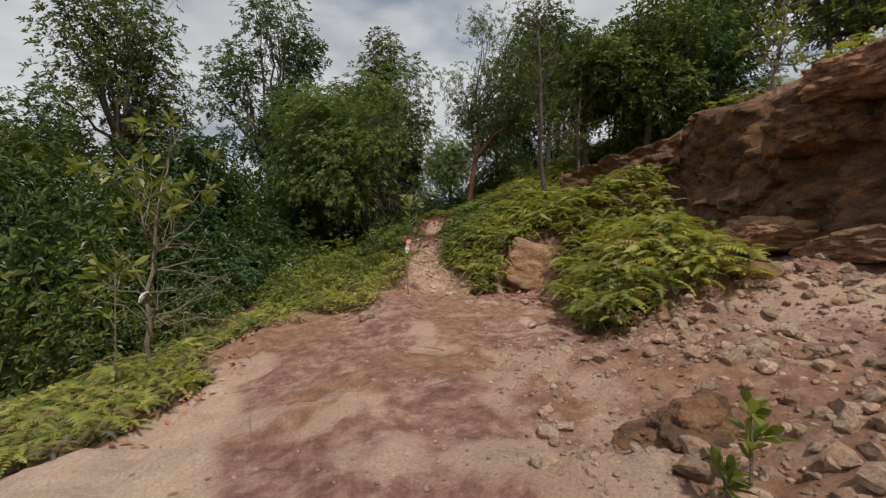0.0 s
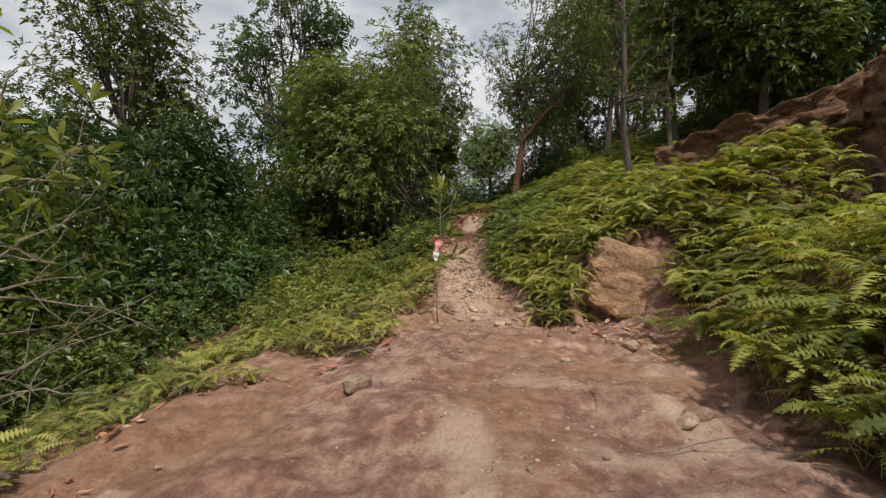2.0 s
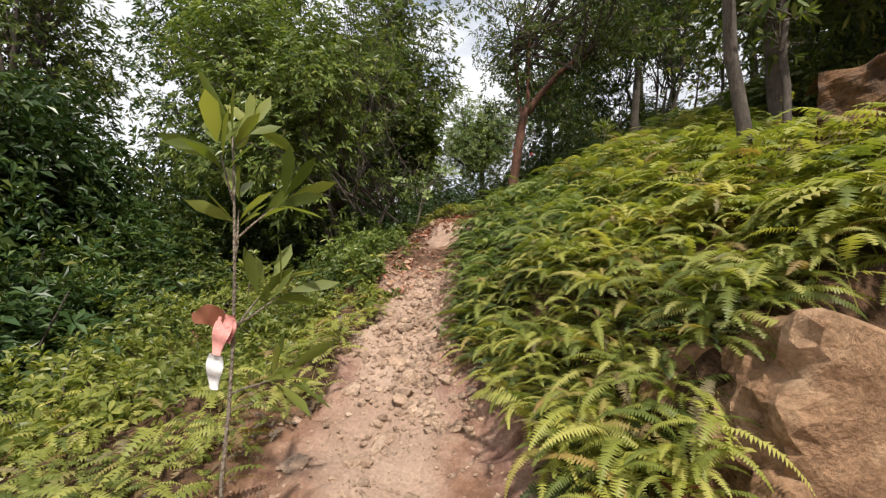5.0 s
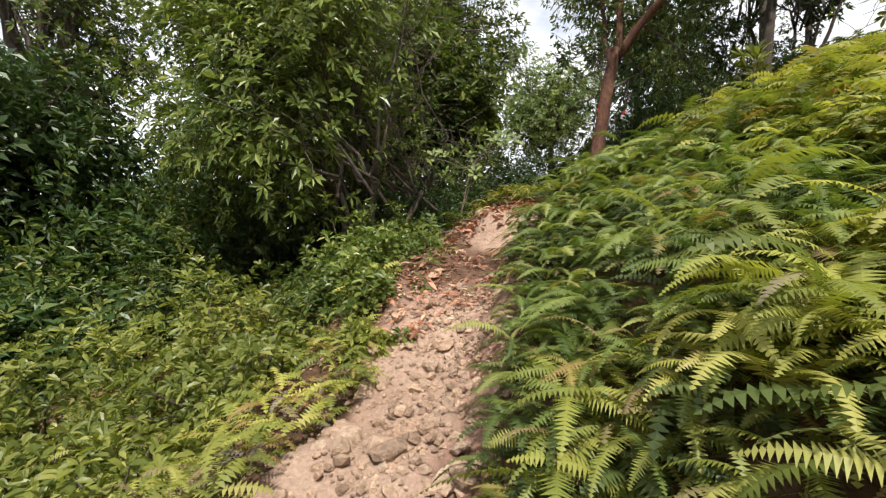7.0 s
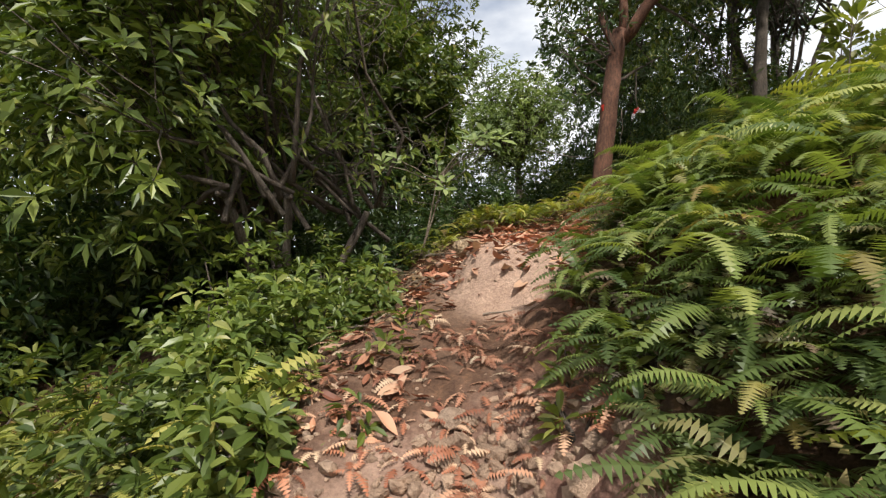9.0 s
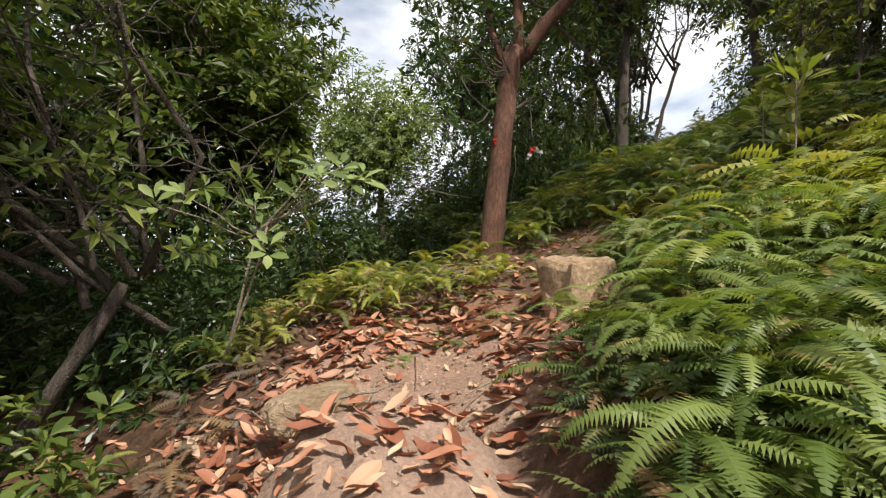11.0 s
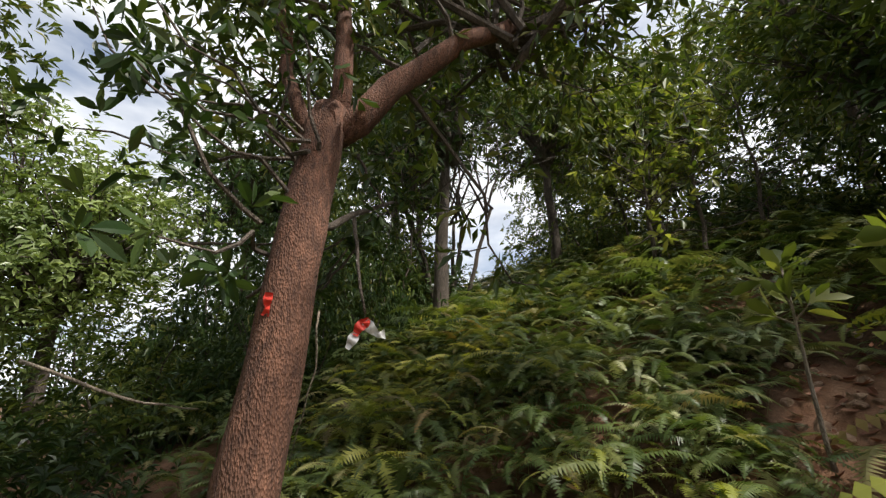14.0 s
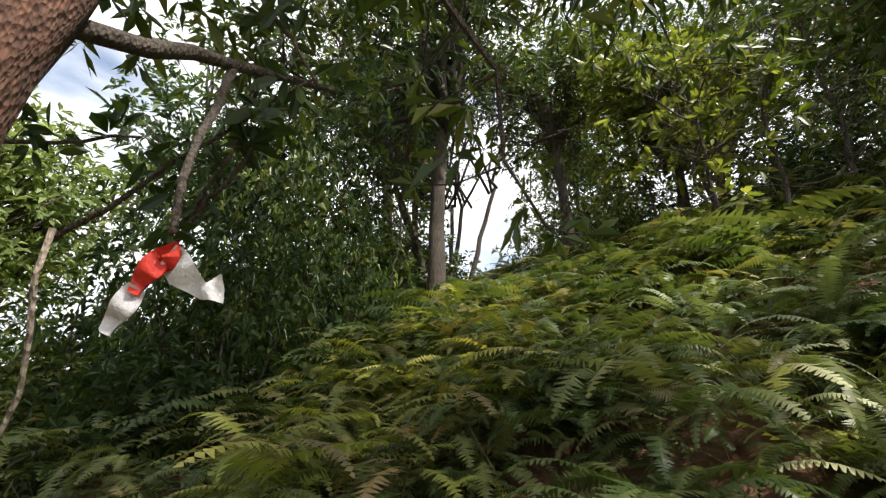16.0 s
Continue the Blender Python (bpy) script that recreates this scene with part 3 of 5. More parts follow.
# ---- the clay bank, an eroded face with a ragged top ----
def clay_bank():
    line = np.array([(3.4, 12.45), (3.75, 12.25), (4.5, 11.8), (5.4, 11.3), (6.05, 10.9), (6.0, 9.6), (6.25, 8.0), (6.15, 6.2), (6.5, 4.0), (6.6, 1.0), (6.9, -3.0)])
    seg = np.concatenate([[0], np.cumsum(np.linalg.norm(np.diff(line, axis=0), axis=1))])
    s = np.arange(0, seg[-1], 0.055)
    lx, ly = np.interp(s, seg, line[:, 0]), np.interp(s, seg, line[:, 1])
    tx, ty = np.gradient(lx), np.gradient(ly)
    ln = np.hypot(tx, ty)
    ox, oy = ty / ln, -tx / ln  # towards the open side
    top = 3.3 + 0.3 * vnoise(s * 0.8, 0 * s, 7) + 0.12 * vnoise(s * 3, 0 * s, 8) - 0.72 * np.clip(ly - 10.8, 0, 2) - 0.1 * np.clip(8 - ly, 0, 3)
    bottom = ground_z(lx + ox * 0.4, ly + oy * 0.4, False) - 0.35
    rows = 84
    h = np.linspace(0, 1, rows)
    S, H = np.meshgrid(s, h, indexing="ij")
    Z = bottom[:, None] + (top - bottom)[:, None] * H
    ledge = 0.30 * np.sin(Z * 3.4 + 2.5 * vnoise(S * 0.5, Z * 0.3, 9)) * 0.45
    out = 0.5 * (1 - H) ** 1.6 + 0.6 * fbm(S * 0.6, Z * 0.7, 4, 13) + 0.7 * ledge + 0.3 * np.abs(fbm(S * 2.0, Z * 0.45, 4, 17)) + 0.15 * step(0.72, 0.9, H) + 0.14 * fbm(S * 4, Z * 6, 4, 19) + 0.16 * step(0.1, 0.22, fbm(S * 1.3, Z * 1.8, 4, 29))
    out = out - 1.1 * step(0.9, 1.0, H)
    X, Y = lx[:, None] + ox[:, None] * (out - 0.1), ly[:, None] + oy[:, None] * (out - 0.1)
    v = np.stack([X, Y, Z], -1).reshape(-1, 3)
    i = np.arange(len(s) * rows).reshape(len(s), rows)
    f = np.stack([i[:-1, :-1], i[1:, :-1], i[1:, 1:], i[:-1, 1:]], -1).reshape(-1, 4)
    tagged(new("clay_bank", from_arrays("clay_bank", v, f, M_CLIFF)), "eroded orange and dark brown clay bank face", "earth bank", kind="structure")


clay_bank()


def ground_at(x, y):
    return float(ground_z(np.array(x), np.array(y)))


# ---- trees ----
def tree(name, label, x, y, base, height, trunk_r, crown, leaves, lean=(0, 0), lobes=12, clusters=110, per=9, leaf=(0.2, 0.06), bark=None, mat=None, seed=1, fork=0.45, sink=0.25, stems=1, category="tree", group="", tilt=(0.5, 1.5), inner=0.35, flat=0.8, bare=None):
    """A trunk with limbs that carry a crown of many leaf whorls. crown: its centre from the foot, and its half sizes."""
    rng = np.random.default_rng(seed)
    bark, mat = bark or M_BARK_GREY, mat or M_LEAF
    root = thing(name, label, category, pose(x, y, base - sink), group)
    c, r = np.array(crown[:3], float), np.array(crown[3:], float)
    lob = []
    for i in range(lobes):
        d = unit(rng.normal(0, 1, 3))
        lob.append((c + d * r * rng.uniform(0.35, 0.85), r * rng.uniform(0.34, 0.56) * (1, 1, flat * (r[0] / max(r[0], r[2])) ** 0.4)))
    trunks, limbs = [], []
    for k in range(stems):
        a = rng.random() * 6.28
        foot = np.array([math.cos(a), math.sin(a), 0]) * (0.16 * (stems > 1))
        tip = np.array([lean[0], lean[1], height * fork]) + (np.array([math.cos(a), math.sin(a), 0]) * height * 0.12 if stems > 1 else 0)
        line = bend(rng, foot, tip, 9, 0.03)
        rad = np.linspace(trunk_r, trunk_r * 0.62, 9)
        rad[0] *= 1.35
        trunks.append(tube(line, rad, 10, 0.12, seed))
        limbs.append(tip)
    v, f = joined(trunks)
    part("trunk", from_arrays("trunk", v, f, bark, True), root)
    pieces, pos, axis = [], [], []
    for i, (lc, lr) in enumerate(lob):
        start = limbs[i % stems]
        line = bend(rng, start, lc, 7, 0.10)
        pieces.append(tube(line, np.linspace(trunk_r * 0.55, trunk_r * 0.10, 7), 6))
        d = unit(rng.normal(0, 1, (clusters, 3)))
        k = rng.random((clusters, 1)) ** inner
        p = lc + d * lr * k
        pos.append(p)
        axis.append(unit(0.6 * d + (p - c) / r * 0.6 + np.array([0, 0, 0.9])))
        for q in p[:: max(1, clusters // 8)]:
            pieces.append(tube(bend(rng, line[4], q, 4, 0.08), np.linspace(trunk_r * 0.12, 0.006, 4), 4))
        v, f = joined(pieces)
        part("limb", from_arrays("limb", v, f, bark, True), root)
        pieces = []
    pos, axis = np.concatenate(pos), np.concatenate(axis)
    if bare is not None:  # the shaded side bears twigs and few leaves
        gone = bare(pos) & (rng.random(len(pos)) > 0.12)
        for q in pos[gone][::4]:
            twig = bend(rng, q, q + unit(rng.normal(0, 1, 3) + np.array([0, 0, 0.4])) * rng.uniform(0.4, 1.0), 5, 0.12)
            pieces.append(tube(twig, np.linspace(0.009, 0.003, 5), 3))
        v, f = joined(pieces)
        tagged(part("twigwork", from_arrays("twigwork", v, f, bark), root), "bare brown twigs", kind="stuff")
        pos, axis = pos[~gone], axis[~gone]
    v, f = rosettes(rng, pos, axis, per, leaf[0], leaf[1], *tilt)
    part("crown", from_arrays("crown", v, f, mat), root, leaves)
    return root


def shrub(name, label, x, y, base, size, seed, mat, leaf=(0.14, 0.045), stems=9, per=8, whorls=60, category="shrub", group="", close=False):
    """A bush: thin stems from one foot, with whorls of leaves on a broken dome."""
    rng = np.random.default_rng(seed)
    root = thing(name, label, category, pose(x, y, base - 0.08), group)
    pieces, pos, axis = [], [], []
    sz = np.array(size, float)
    for i in range(stems):
        d = unit(np.array([rng.normal(0, 1), rng.normal(0, 1), abs(rng.normal(0.5, 0.6))]))
        tip = d * sz * rng.uniform(0.7, 1.0)
        line = bend(rng, (0, 0, 0), tip, 6, 0.10)
        pieces.append(tube(line, np.linspace(0.018, 0.005, 6) * max(1, sz[2] * 0.6), 5))
    n = whorls
    d = unit(rng.normal(0, 1, (n, 3)) + np.array([0, 0, 0.35]))
    d[:, 2] = np.abs(d[:, 2])
    lump = 1 + 0.55 * np.array([noise.noise(Vector(q * 2.2) + Vector((seed * 1.3, 0, 0))) for q in d])
    p = d * sz * (rng.random((n, 1)) ** 0.4) * lump[:, None]
    v, f = joined(pieces)
    part("branchwork", from_arrays("branchwork", v, f, M_BARK_GREY), root)
    build = big_leaves if close else rosettes
    v, f = build(rng, p, unit(d + np.array([0, 0, 0.5])), per, leaf[0], leaf[1])
    part("foliage", from_arrays("foliage", v, f, mat), root)
    return root


T_LABEL = "tall leafy tree with thin grey trunk at forest edge"
# the leaning tree that the walk passes, with its red-brown bark
def leaning_tree():
    rng = np.random.default_rng(77)
    root = thing("leaning_tree", "leaning tree with rough red-brown bark and dark leaves", "tree", pose(1.07, 19.81, 1.3))
    axis_pts = np.array([(-0.02, 0.0, 0.0), (0.06, 0.01, 0.6), (0.14, 0.04, 1.2), (0.24, 0.10, 1.9), (0.35, 0.18, 2.5), (0.45, 0.26, 3.05)])
    k = np.linspace(0, 5, 22)
    line = np.stack([np.interp(k, range(6), axis_pts[:, j]) for j in range(3)], 1)
    line += 0.012 * np.cumsum(rng.normal(0, 0.4, line.shape), axis=0) * np.array([1, 1, 0])
    part("trunk", from_arrays("trunk", *tube(line, np.interp(k, (0, 0.5, 2, 5), (0.19, 0.14, 0.125, 0.108)), 18, 0.10, 3), M_BARK, True), root, "rough red-brown trunk")
    top = line[-1]
    limb_ends = [top + (0.1, 0.25, 2.4), top + (1.3, -0.4, 1.2), top + (-0.3, 0.9, 2.1)]
    pieces, pos, axis = [], [], []
    for i, e in enumerate(limb_ends):
        ln = bend(rng, top - (0, 0, 0.12), e, 8, 0.07)
        me = from_arrays("limb", *tube(ln, np.linspace((0.07, 0.098, 0.05)[i], (0.035, 0.06, 0.03)[i], 8), 10, 0.08, i), M_BARK, True)
        part("limb", me, root)
        for j in range(5):
            a = ln[rng.integers(3, 8)]
            tip = a + unit(rng.normal(0, 1, 3) + np.array([-0.1, 0.1, 0.35])) * rng.uniform(0.8, 2.2)
            tw = bend(rng, a, tip, 6, 0.12)
            pieces.append(tube(tw, np.linspace(0.022, 0.006, 6), 5))
            for q in range(15):
                b = tw[rng.integers(2, 6)]
                d = unit(rng.normal(0, 1, 3))
                p = b + d * rng.uniform(0.1, 0.65)
                if q % 3 == 0:
                    pieces.append(tube(bend(rng, b, p, 3, 0.1), (0.007, 0.005, 0.003), 4))
                pos.append(p)
                axis.append(d + (0, 0, 0.2))
    # the high crown
    high = [np.array((1.5, 0.7, 6.5)) + unit(rng.normal(0, 1, 3)) * (3.0, 2.3, 3.2) * rng.uniform(0.3, 1.0) for _ in range(38)]
    high += [np.array((rng.uniform(1.6, 4.2), rng.uniform(-1.6, 0.8), rng.uniform(4.3, 5.4))) for _ in range(8)]
    high += [np.array((rng.uniform(1.4, 3.8), rng.uniform(-3.2, -1.0), rng.uniform(5.2, 7.2))) for _ in range(9)]
    for h in high:
        ln = bend(rng, limb_ends[rng.integers(0, 3)] * (1, 1, 0.95), h, 6, 0.1)
        pieces.append(tube(ln, np.linspace(0.035, 0.01, 6), 6))
        for q in range(50):
            d = unit(rng.normal(0, 1, 3))
            p = h + d * (0.95, 0.95, 0.75) * rng.random() ** 0.4
            if q % 9 == 0:
                pieces.append(tube(bend(rng, h, p, 4, 0.1), (0.012, 0.009, 0.006, 0.003), 4))
            pos.append(p)
            axis.append(d + (0, 0, 0.3))
    # low twigs on the valley side
    low, low_axis = [], []
    for j in range(10):
        a = line[rng.integers(13, 21)]
        tip = a + unit(np.array([rng.uniform(-1, -0.1), rng.uniform(-0.3, 0.9), rng.uniform(-0.1, 0.9)])) * rng.uniform(0.7, 1.7)
        tw = bend(rng, a, tip, 7, 0.16)
        pieces.append(tube(tw, np.linspace(0.014, 0.004, 7), 5))
        for q in range(9):
            low.append(tw[rng.integers(4, 7)] + rng.normal(0, 0.12, 3))
            low_axis.append(unit(rng.normal(0, 1, 3)) + (0, 0, 0.2))
    # backlit shade of these low leaves is put into a darker green
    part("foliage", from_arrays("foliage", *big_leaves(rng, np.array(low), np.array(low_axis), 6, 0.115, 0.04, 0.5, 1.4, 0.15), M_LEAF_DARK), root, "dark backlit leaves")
    part("twigwork", from_arrays("twigwork", *joined(pieces), M_BARK_GREY), root)
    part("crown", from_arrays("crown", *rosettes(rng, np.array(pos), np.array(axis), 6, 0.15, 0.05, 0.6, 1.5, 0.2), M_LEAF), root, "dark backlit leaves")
    # the low branch that carries the tape
    b = bend(rng, line[14], line[14] + (0.95, 0.6, 0.75), 8, 0.06)
    part("branch", from_arrays("branch", *tube(b, np.linspace(0.028, 0.012, 8), 7), M_BARK_GREY, True), root)
    c = bend(rng, b[4], (0.585, 0.06, 1.83), 6, 0.04)
    part("branch", from_arrays("branch", *tube(c, np.linspace(0.014, 0.007, 6), 6), M_BARK_GREY, True), root)


leaning_tree()


def thin_stem(name, label, pts, r, mat, category, leaves=0, seed=1):
    """A thin bent stem through a few places, with dark leaves near its end."""
    rng = np.random.default_rng(seed)
    p = np.array(pts, float)
    root = thing(name, label, category, pose(*p[0]))
    k = np.linspace(0, len(p) - 1, 9)
    line = np.stack([np.interp(k, range(len(p)), p[:, j]) for j in range(3)], 1) - p[0] + rng.normal(0, 0.008, (9, 3))
    part("stem", from_arrays("stem", *tube(line, np.linspace(r, r * 0.4, 9), 6), mat, True), root)
    if leaves:
        q = line[rng.integers(3, 9, leaves)] + rng.normal(0, 0.05, (leaves, 3))
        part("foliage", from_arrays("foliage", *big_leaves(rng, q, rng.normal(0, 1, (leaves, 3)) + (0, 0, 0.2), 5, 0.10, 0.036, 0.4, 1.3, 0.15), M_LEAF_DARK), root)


thin_stem("vine", "thin pale vine hanging beside the leaning trunk", [(1.49, 20.04, 3.15), (1.51, 20.06, 2.9), (1.48, 20.14, 2.63), (1.49, 20.23, 2.41)], 0.006, M_TWIG, "vine", 0, 1)
thin_stem("dead_branch", "thin bare dead branch beside the leaning tree", [(0.37, 21.52, 2.96), (0.87, 21.17, 2.74), (1.24, 21.03, 2.66)], 0.012, M_TWIG, "branch", 0, 2)
for i, pts in enumerate([[(1.01, 21.21, 3.72), (1.61, 20.7, 3.72)], [(1.76, 20.73, 3.35), (1.96, 20.38, 3.78)], [(1.65, 20.92, 3.13), (1.87, 20.49, 3.68)], [(1.4, 21.04, 3.36), (2.03, 20.25, 3.92)], [(1.79, 20.29, 4.28), (2.04, 20.26, 3.88)]]):
    thin_stem("thin_branch", "thin grey branch with dark leaves behind the leaning tree", pts, 0.013, M_BARK_GREY, "branch", 7, 10 + i)

# the big dense tree on the valley side of the path
tree("broad_tree", "broad dense green tree with low spreading stems", -2.9, 18.4, 0.2, 8.0, 0.06, (-1.3, 0.2, 4.4, 3.5, 3.0, 4.2), "dense green leaves", lobes=46, clusters=125, per=8, leaf=(0.17, 0.055), mat=M_LEAF_BROAD, seed=5, fork=0.2, stems=7, inner=0.45, tilt=(0.8, 1.5), flat=0.6, bare=lambda p: (p[:, 0] > -0.3) & (p[:, 1] > -1.2) & (p[:, 2] < 6.2))

# trees of the forest edge: x, y, height, crown half width, kind of leaf, seed
FOREST = (
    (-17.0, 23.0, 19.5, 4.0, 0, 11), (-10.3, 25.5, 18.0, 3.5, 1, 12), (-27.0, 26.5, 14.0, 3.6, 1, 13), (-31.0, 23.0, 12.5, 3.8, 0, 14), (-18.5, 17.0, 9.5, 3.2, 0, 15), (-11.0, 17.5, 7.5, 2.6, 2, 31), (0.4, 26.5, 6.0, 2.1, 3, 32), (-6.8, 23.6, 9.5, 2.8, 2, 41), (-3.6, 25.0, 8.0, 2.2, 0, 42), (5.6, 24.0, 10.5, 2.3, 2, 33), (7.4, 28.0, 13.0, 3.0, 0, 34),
    (-4.2, 30.0, 15.5, 3.0, 0, 16), (3.4, 28.5, 9.5, 2.4, 1, 17), (9.9, 24.2, 9.0, 2.0, 0, 19),
    # kind 4: a sunlit bush, its sunshine painted by the bright leaf colour
    (9.6, 29.5, 10.0, 1.5, 2, 20), (9.7, 21.7, 5.0, 1.5, 4, 35), (13.5, 22.0, 8.5, 2.4, 0, 21), (12.2, 18.2, 8.0, 2.7, 0, 22), (16.5, 18.5, 9.0, 3.0, 2, 23), (9.4, 16.0, 7.0, 2.3, 1, 24), (6.9, 15.2, 7.5, 2.3, 0, 36), (5.2, 15.6, 6.5, 1.9, 0, 37), (8.3, 17.6, 7.0, 2.2, 0, 38),
    (12.5, 13.0, 8.5, 2.6, 0, 25), (-5.0, 29.0, 12.0, 3.0, 0, 26), (14.5, 26.5, 9.0, 2.6, 1, 27), (17.0, 9.0, 9.0, 3.2, 0, 28), (-26.0, 18.0, 12.0, 3.4, 2, 29), (11.5, 4.0, 8.0, 2.8, 0, 30),
)
# the pale kind has its sunlight put into the leaf colour
KINDS = ((M_LEAF, "green leaves"), (M_LEAF_BLUE, "grey-green leaves"), (M_LEAF_DARK, "dark green leaves"), (M_LEAF_PALE, "leaves with sunlight in their pale colour"), (M_LEAF_BRIGHT, "yellow-green leaves with sunlight in their bright colour"))
for x, y, hgt, wide, kind, seed in FOREST:
    zb = ground_at(x, y)
    rg = np.random.default_rng(seed)
    open_crown = x > 2
    tree("forest_tree", T_LABEL, x, y, zb, hgt, 0.10 + hgt * 0.006, (rg.uniform(-0.4, 0.4), rg.uniform(-0.4, 0.4), hgt * 0.62, wide, wide, hgt * 0.36), KINDS[kind][1], lean=(rg.uniform(-0.3, 0.3), 0), lobes=20 if open_crown else 26, clusters=56 if open_crown else 80, per=7, leaf=(0.16, 0.055) if kind == 3 else (0.22, 0.08) if open_crown else (0.29, 0.105), mat=KINDS[kind][0], seed=seed, fork=0.4, group="forest edge trees")

tree("twiggy_tree", "many-stemmed dark tree with fine bare twigs on the crest", 6.7, 24.9, ground_at(6.7, 24.9), 8.5, 0.06, (0.0, 0.0, 4.8, 2.4, 2.2, 3.4), "sparse dark leaves", lobes=24, clusters=40, per=6, leaf=(0.15, 0.05), mat=M_LEAF_DARK, seed=39, fork=0.35, stems=6, bare=lambda p: p[:, 2] < 4.6)

# undergrowth below the trees on the valley side
rg = np.random.default_rng(91)
UNDER = []
for i in range(50):
    y = rg.uniform(9, 26)
    x = -rg.uniform(7.2, 10.5) - rg.uniform(0, 9) * (i % 2)
    UNDER.append((x, y, rg.uniform(1.6, 2.6), rg.uniform(2.2, 4.2) + 2.2 * (x < -9)))
proto = {}
for i, (x, y, w, h) in enumerate(UNDER):
    k = i % 6
    if k not in proto:
        proto[k] = shrub("forest_shrub", "dense green shrub under the forest trees", 0, 0, 0, (1.9, 1.9, 3.0), 300 + k, (M_LEAF, M_LEAF_DARK, M_LEAF_BLUE, M_LEAF_DARK, M_LEAF, M_LEAF_DARK)[k], leaf=(0.20, 0.07), stems=10, per=6, whorls=500, group="forest undergrowth")
        proto[k].matrix_basis = pose(x, y, ground_at(x, y) - 0.3, 0, 0, rg.uniform(0, 360))
    else:
        m = pose(x, y, ground_at(x, y) - 0.3, 0, 0, rg.uniform(0, 360)) @ Matrix.Diagonal((w / 1.9, w / 1.9, h / 3.0, 1))
        ob = copy_thing(proto[k], m)
        ob.scale = (w / 1.9, w / 1.9, h / 3.0)
# undergrowth above, on the hill
for i in range(26):
    x, y = rg.uniform(4.5, 17), rg.uniform(19.5, 31)
    if y < 22.5 and x < 9.5 or x < 2 + (y - 20) * 0.3:
        x, y = rg.uniform(9.5, 16), rg.uniform(14.5, 28)
    if 0.88 < (x - 0.96) / (y - 18.4) < 1.32:
        continue
    k = i % 6
    s = rg.uniform(0.45, 0.8)
    m = pose(x, y, ground_at(x, y) - 0.2, 0, 0, rg.uniform(0, 360))
    ob = copy_thing(proto[k], m)
    ob.scale = (s, s, s)

# dark growth that closes the view below and behind the broad tree
for i, (x, y, w, h) in enumerate(((-4.6, 21.6, 0.9, 1.2), (-6.6, 20.6, 1.0, 1.5), (-2.7, 22.8, 0.8, 1.1), (-7.6, 18.2, 1.0, 1.4), (-5.2, 23.6, 1.1, 1.6), (-1.6, 24.2, 0.7, 0.8), (-8.6, 23.0, 1.3, 2.0), (-11.5, 27.0, 1.7, 2.6), (-15.0, 28.0, 1.9, 2.7), (-8.0, 29.0, 1.8, 2.6), (-19.0, 27.5, 2.0, 2.6), (-23.0, 25.5, 2.0, 2.4), (-13.0, 22.0, 1.4, 2.0), (-28.0, 22.0, 2.0, 2.2), (-4.4, 27.0, 1.4, 2.0), (9.0, 19.8, 0.7, 0.7), (4.6, 29.5, 1.1, 1.2), (2.4, 27.4, 0.8, 0.7))):
    ob = copy_thing(proto[(1, 3, 5)[i % 3]], pose(x, y, ground_at(x, y) - 0.3, 0, 0, i * 77))
    ob.scale = (w, w, h)

for i, (x, y, w, h) in enumerate(((2.6, 23.4, 0.5, 1.0), (3.3, 24.2, 0.55, 1.3), (4.0, 23.7, 0.5, 1.0), (4.6, 25.0, 0.6, 1.5), (3.8, 25.9, 0.7, 1.6), (5.2, 25.8, 0.6, 1.6), (2.2, 25.2, 0.6, 1.2), (10.6, 23.6, 0.7, 1.2), (8.6, 15.4, 0.8, 1.3), (7.4, 16.6, 0.7, 1.1), (10.2, 17.2, 0.8, 1.3))):
    ob = copy_thing(proto[(1, 4, 5, 0)[i % 4]], pose(x, y, ground_at(x, y) - 0.2, 0, 0, i * 61))
    ob.scale = (w, w, h)

# a screen of tall bushes behind the crest
for i in range(30):
    x = -5 + i * 0.72 + rg.uniform(-0.4, 0.4)
    y = 26.5 + rg.uniform(0, 5) - 0.25 * max(0, x - 6)
    if 0.88 < (x - 0.96) / (y - 18.4) < 1.32 or x < 3 and i % 2:
        continue
    ob = copy_thing(proto[i % 6], pose(x, y, ground_at(x, y) - 0.2, 0, 0, rg.uniform(0, 360)))
    ob.scale = (0.8, 0.8, rg.uniform(0.7, 1.2))

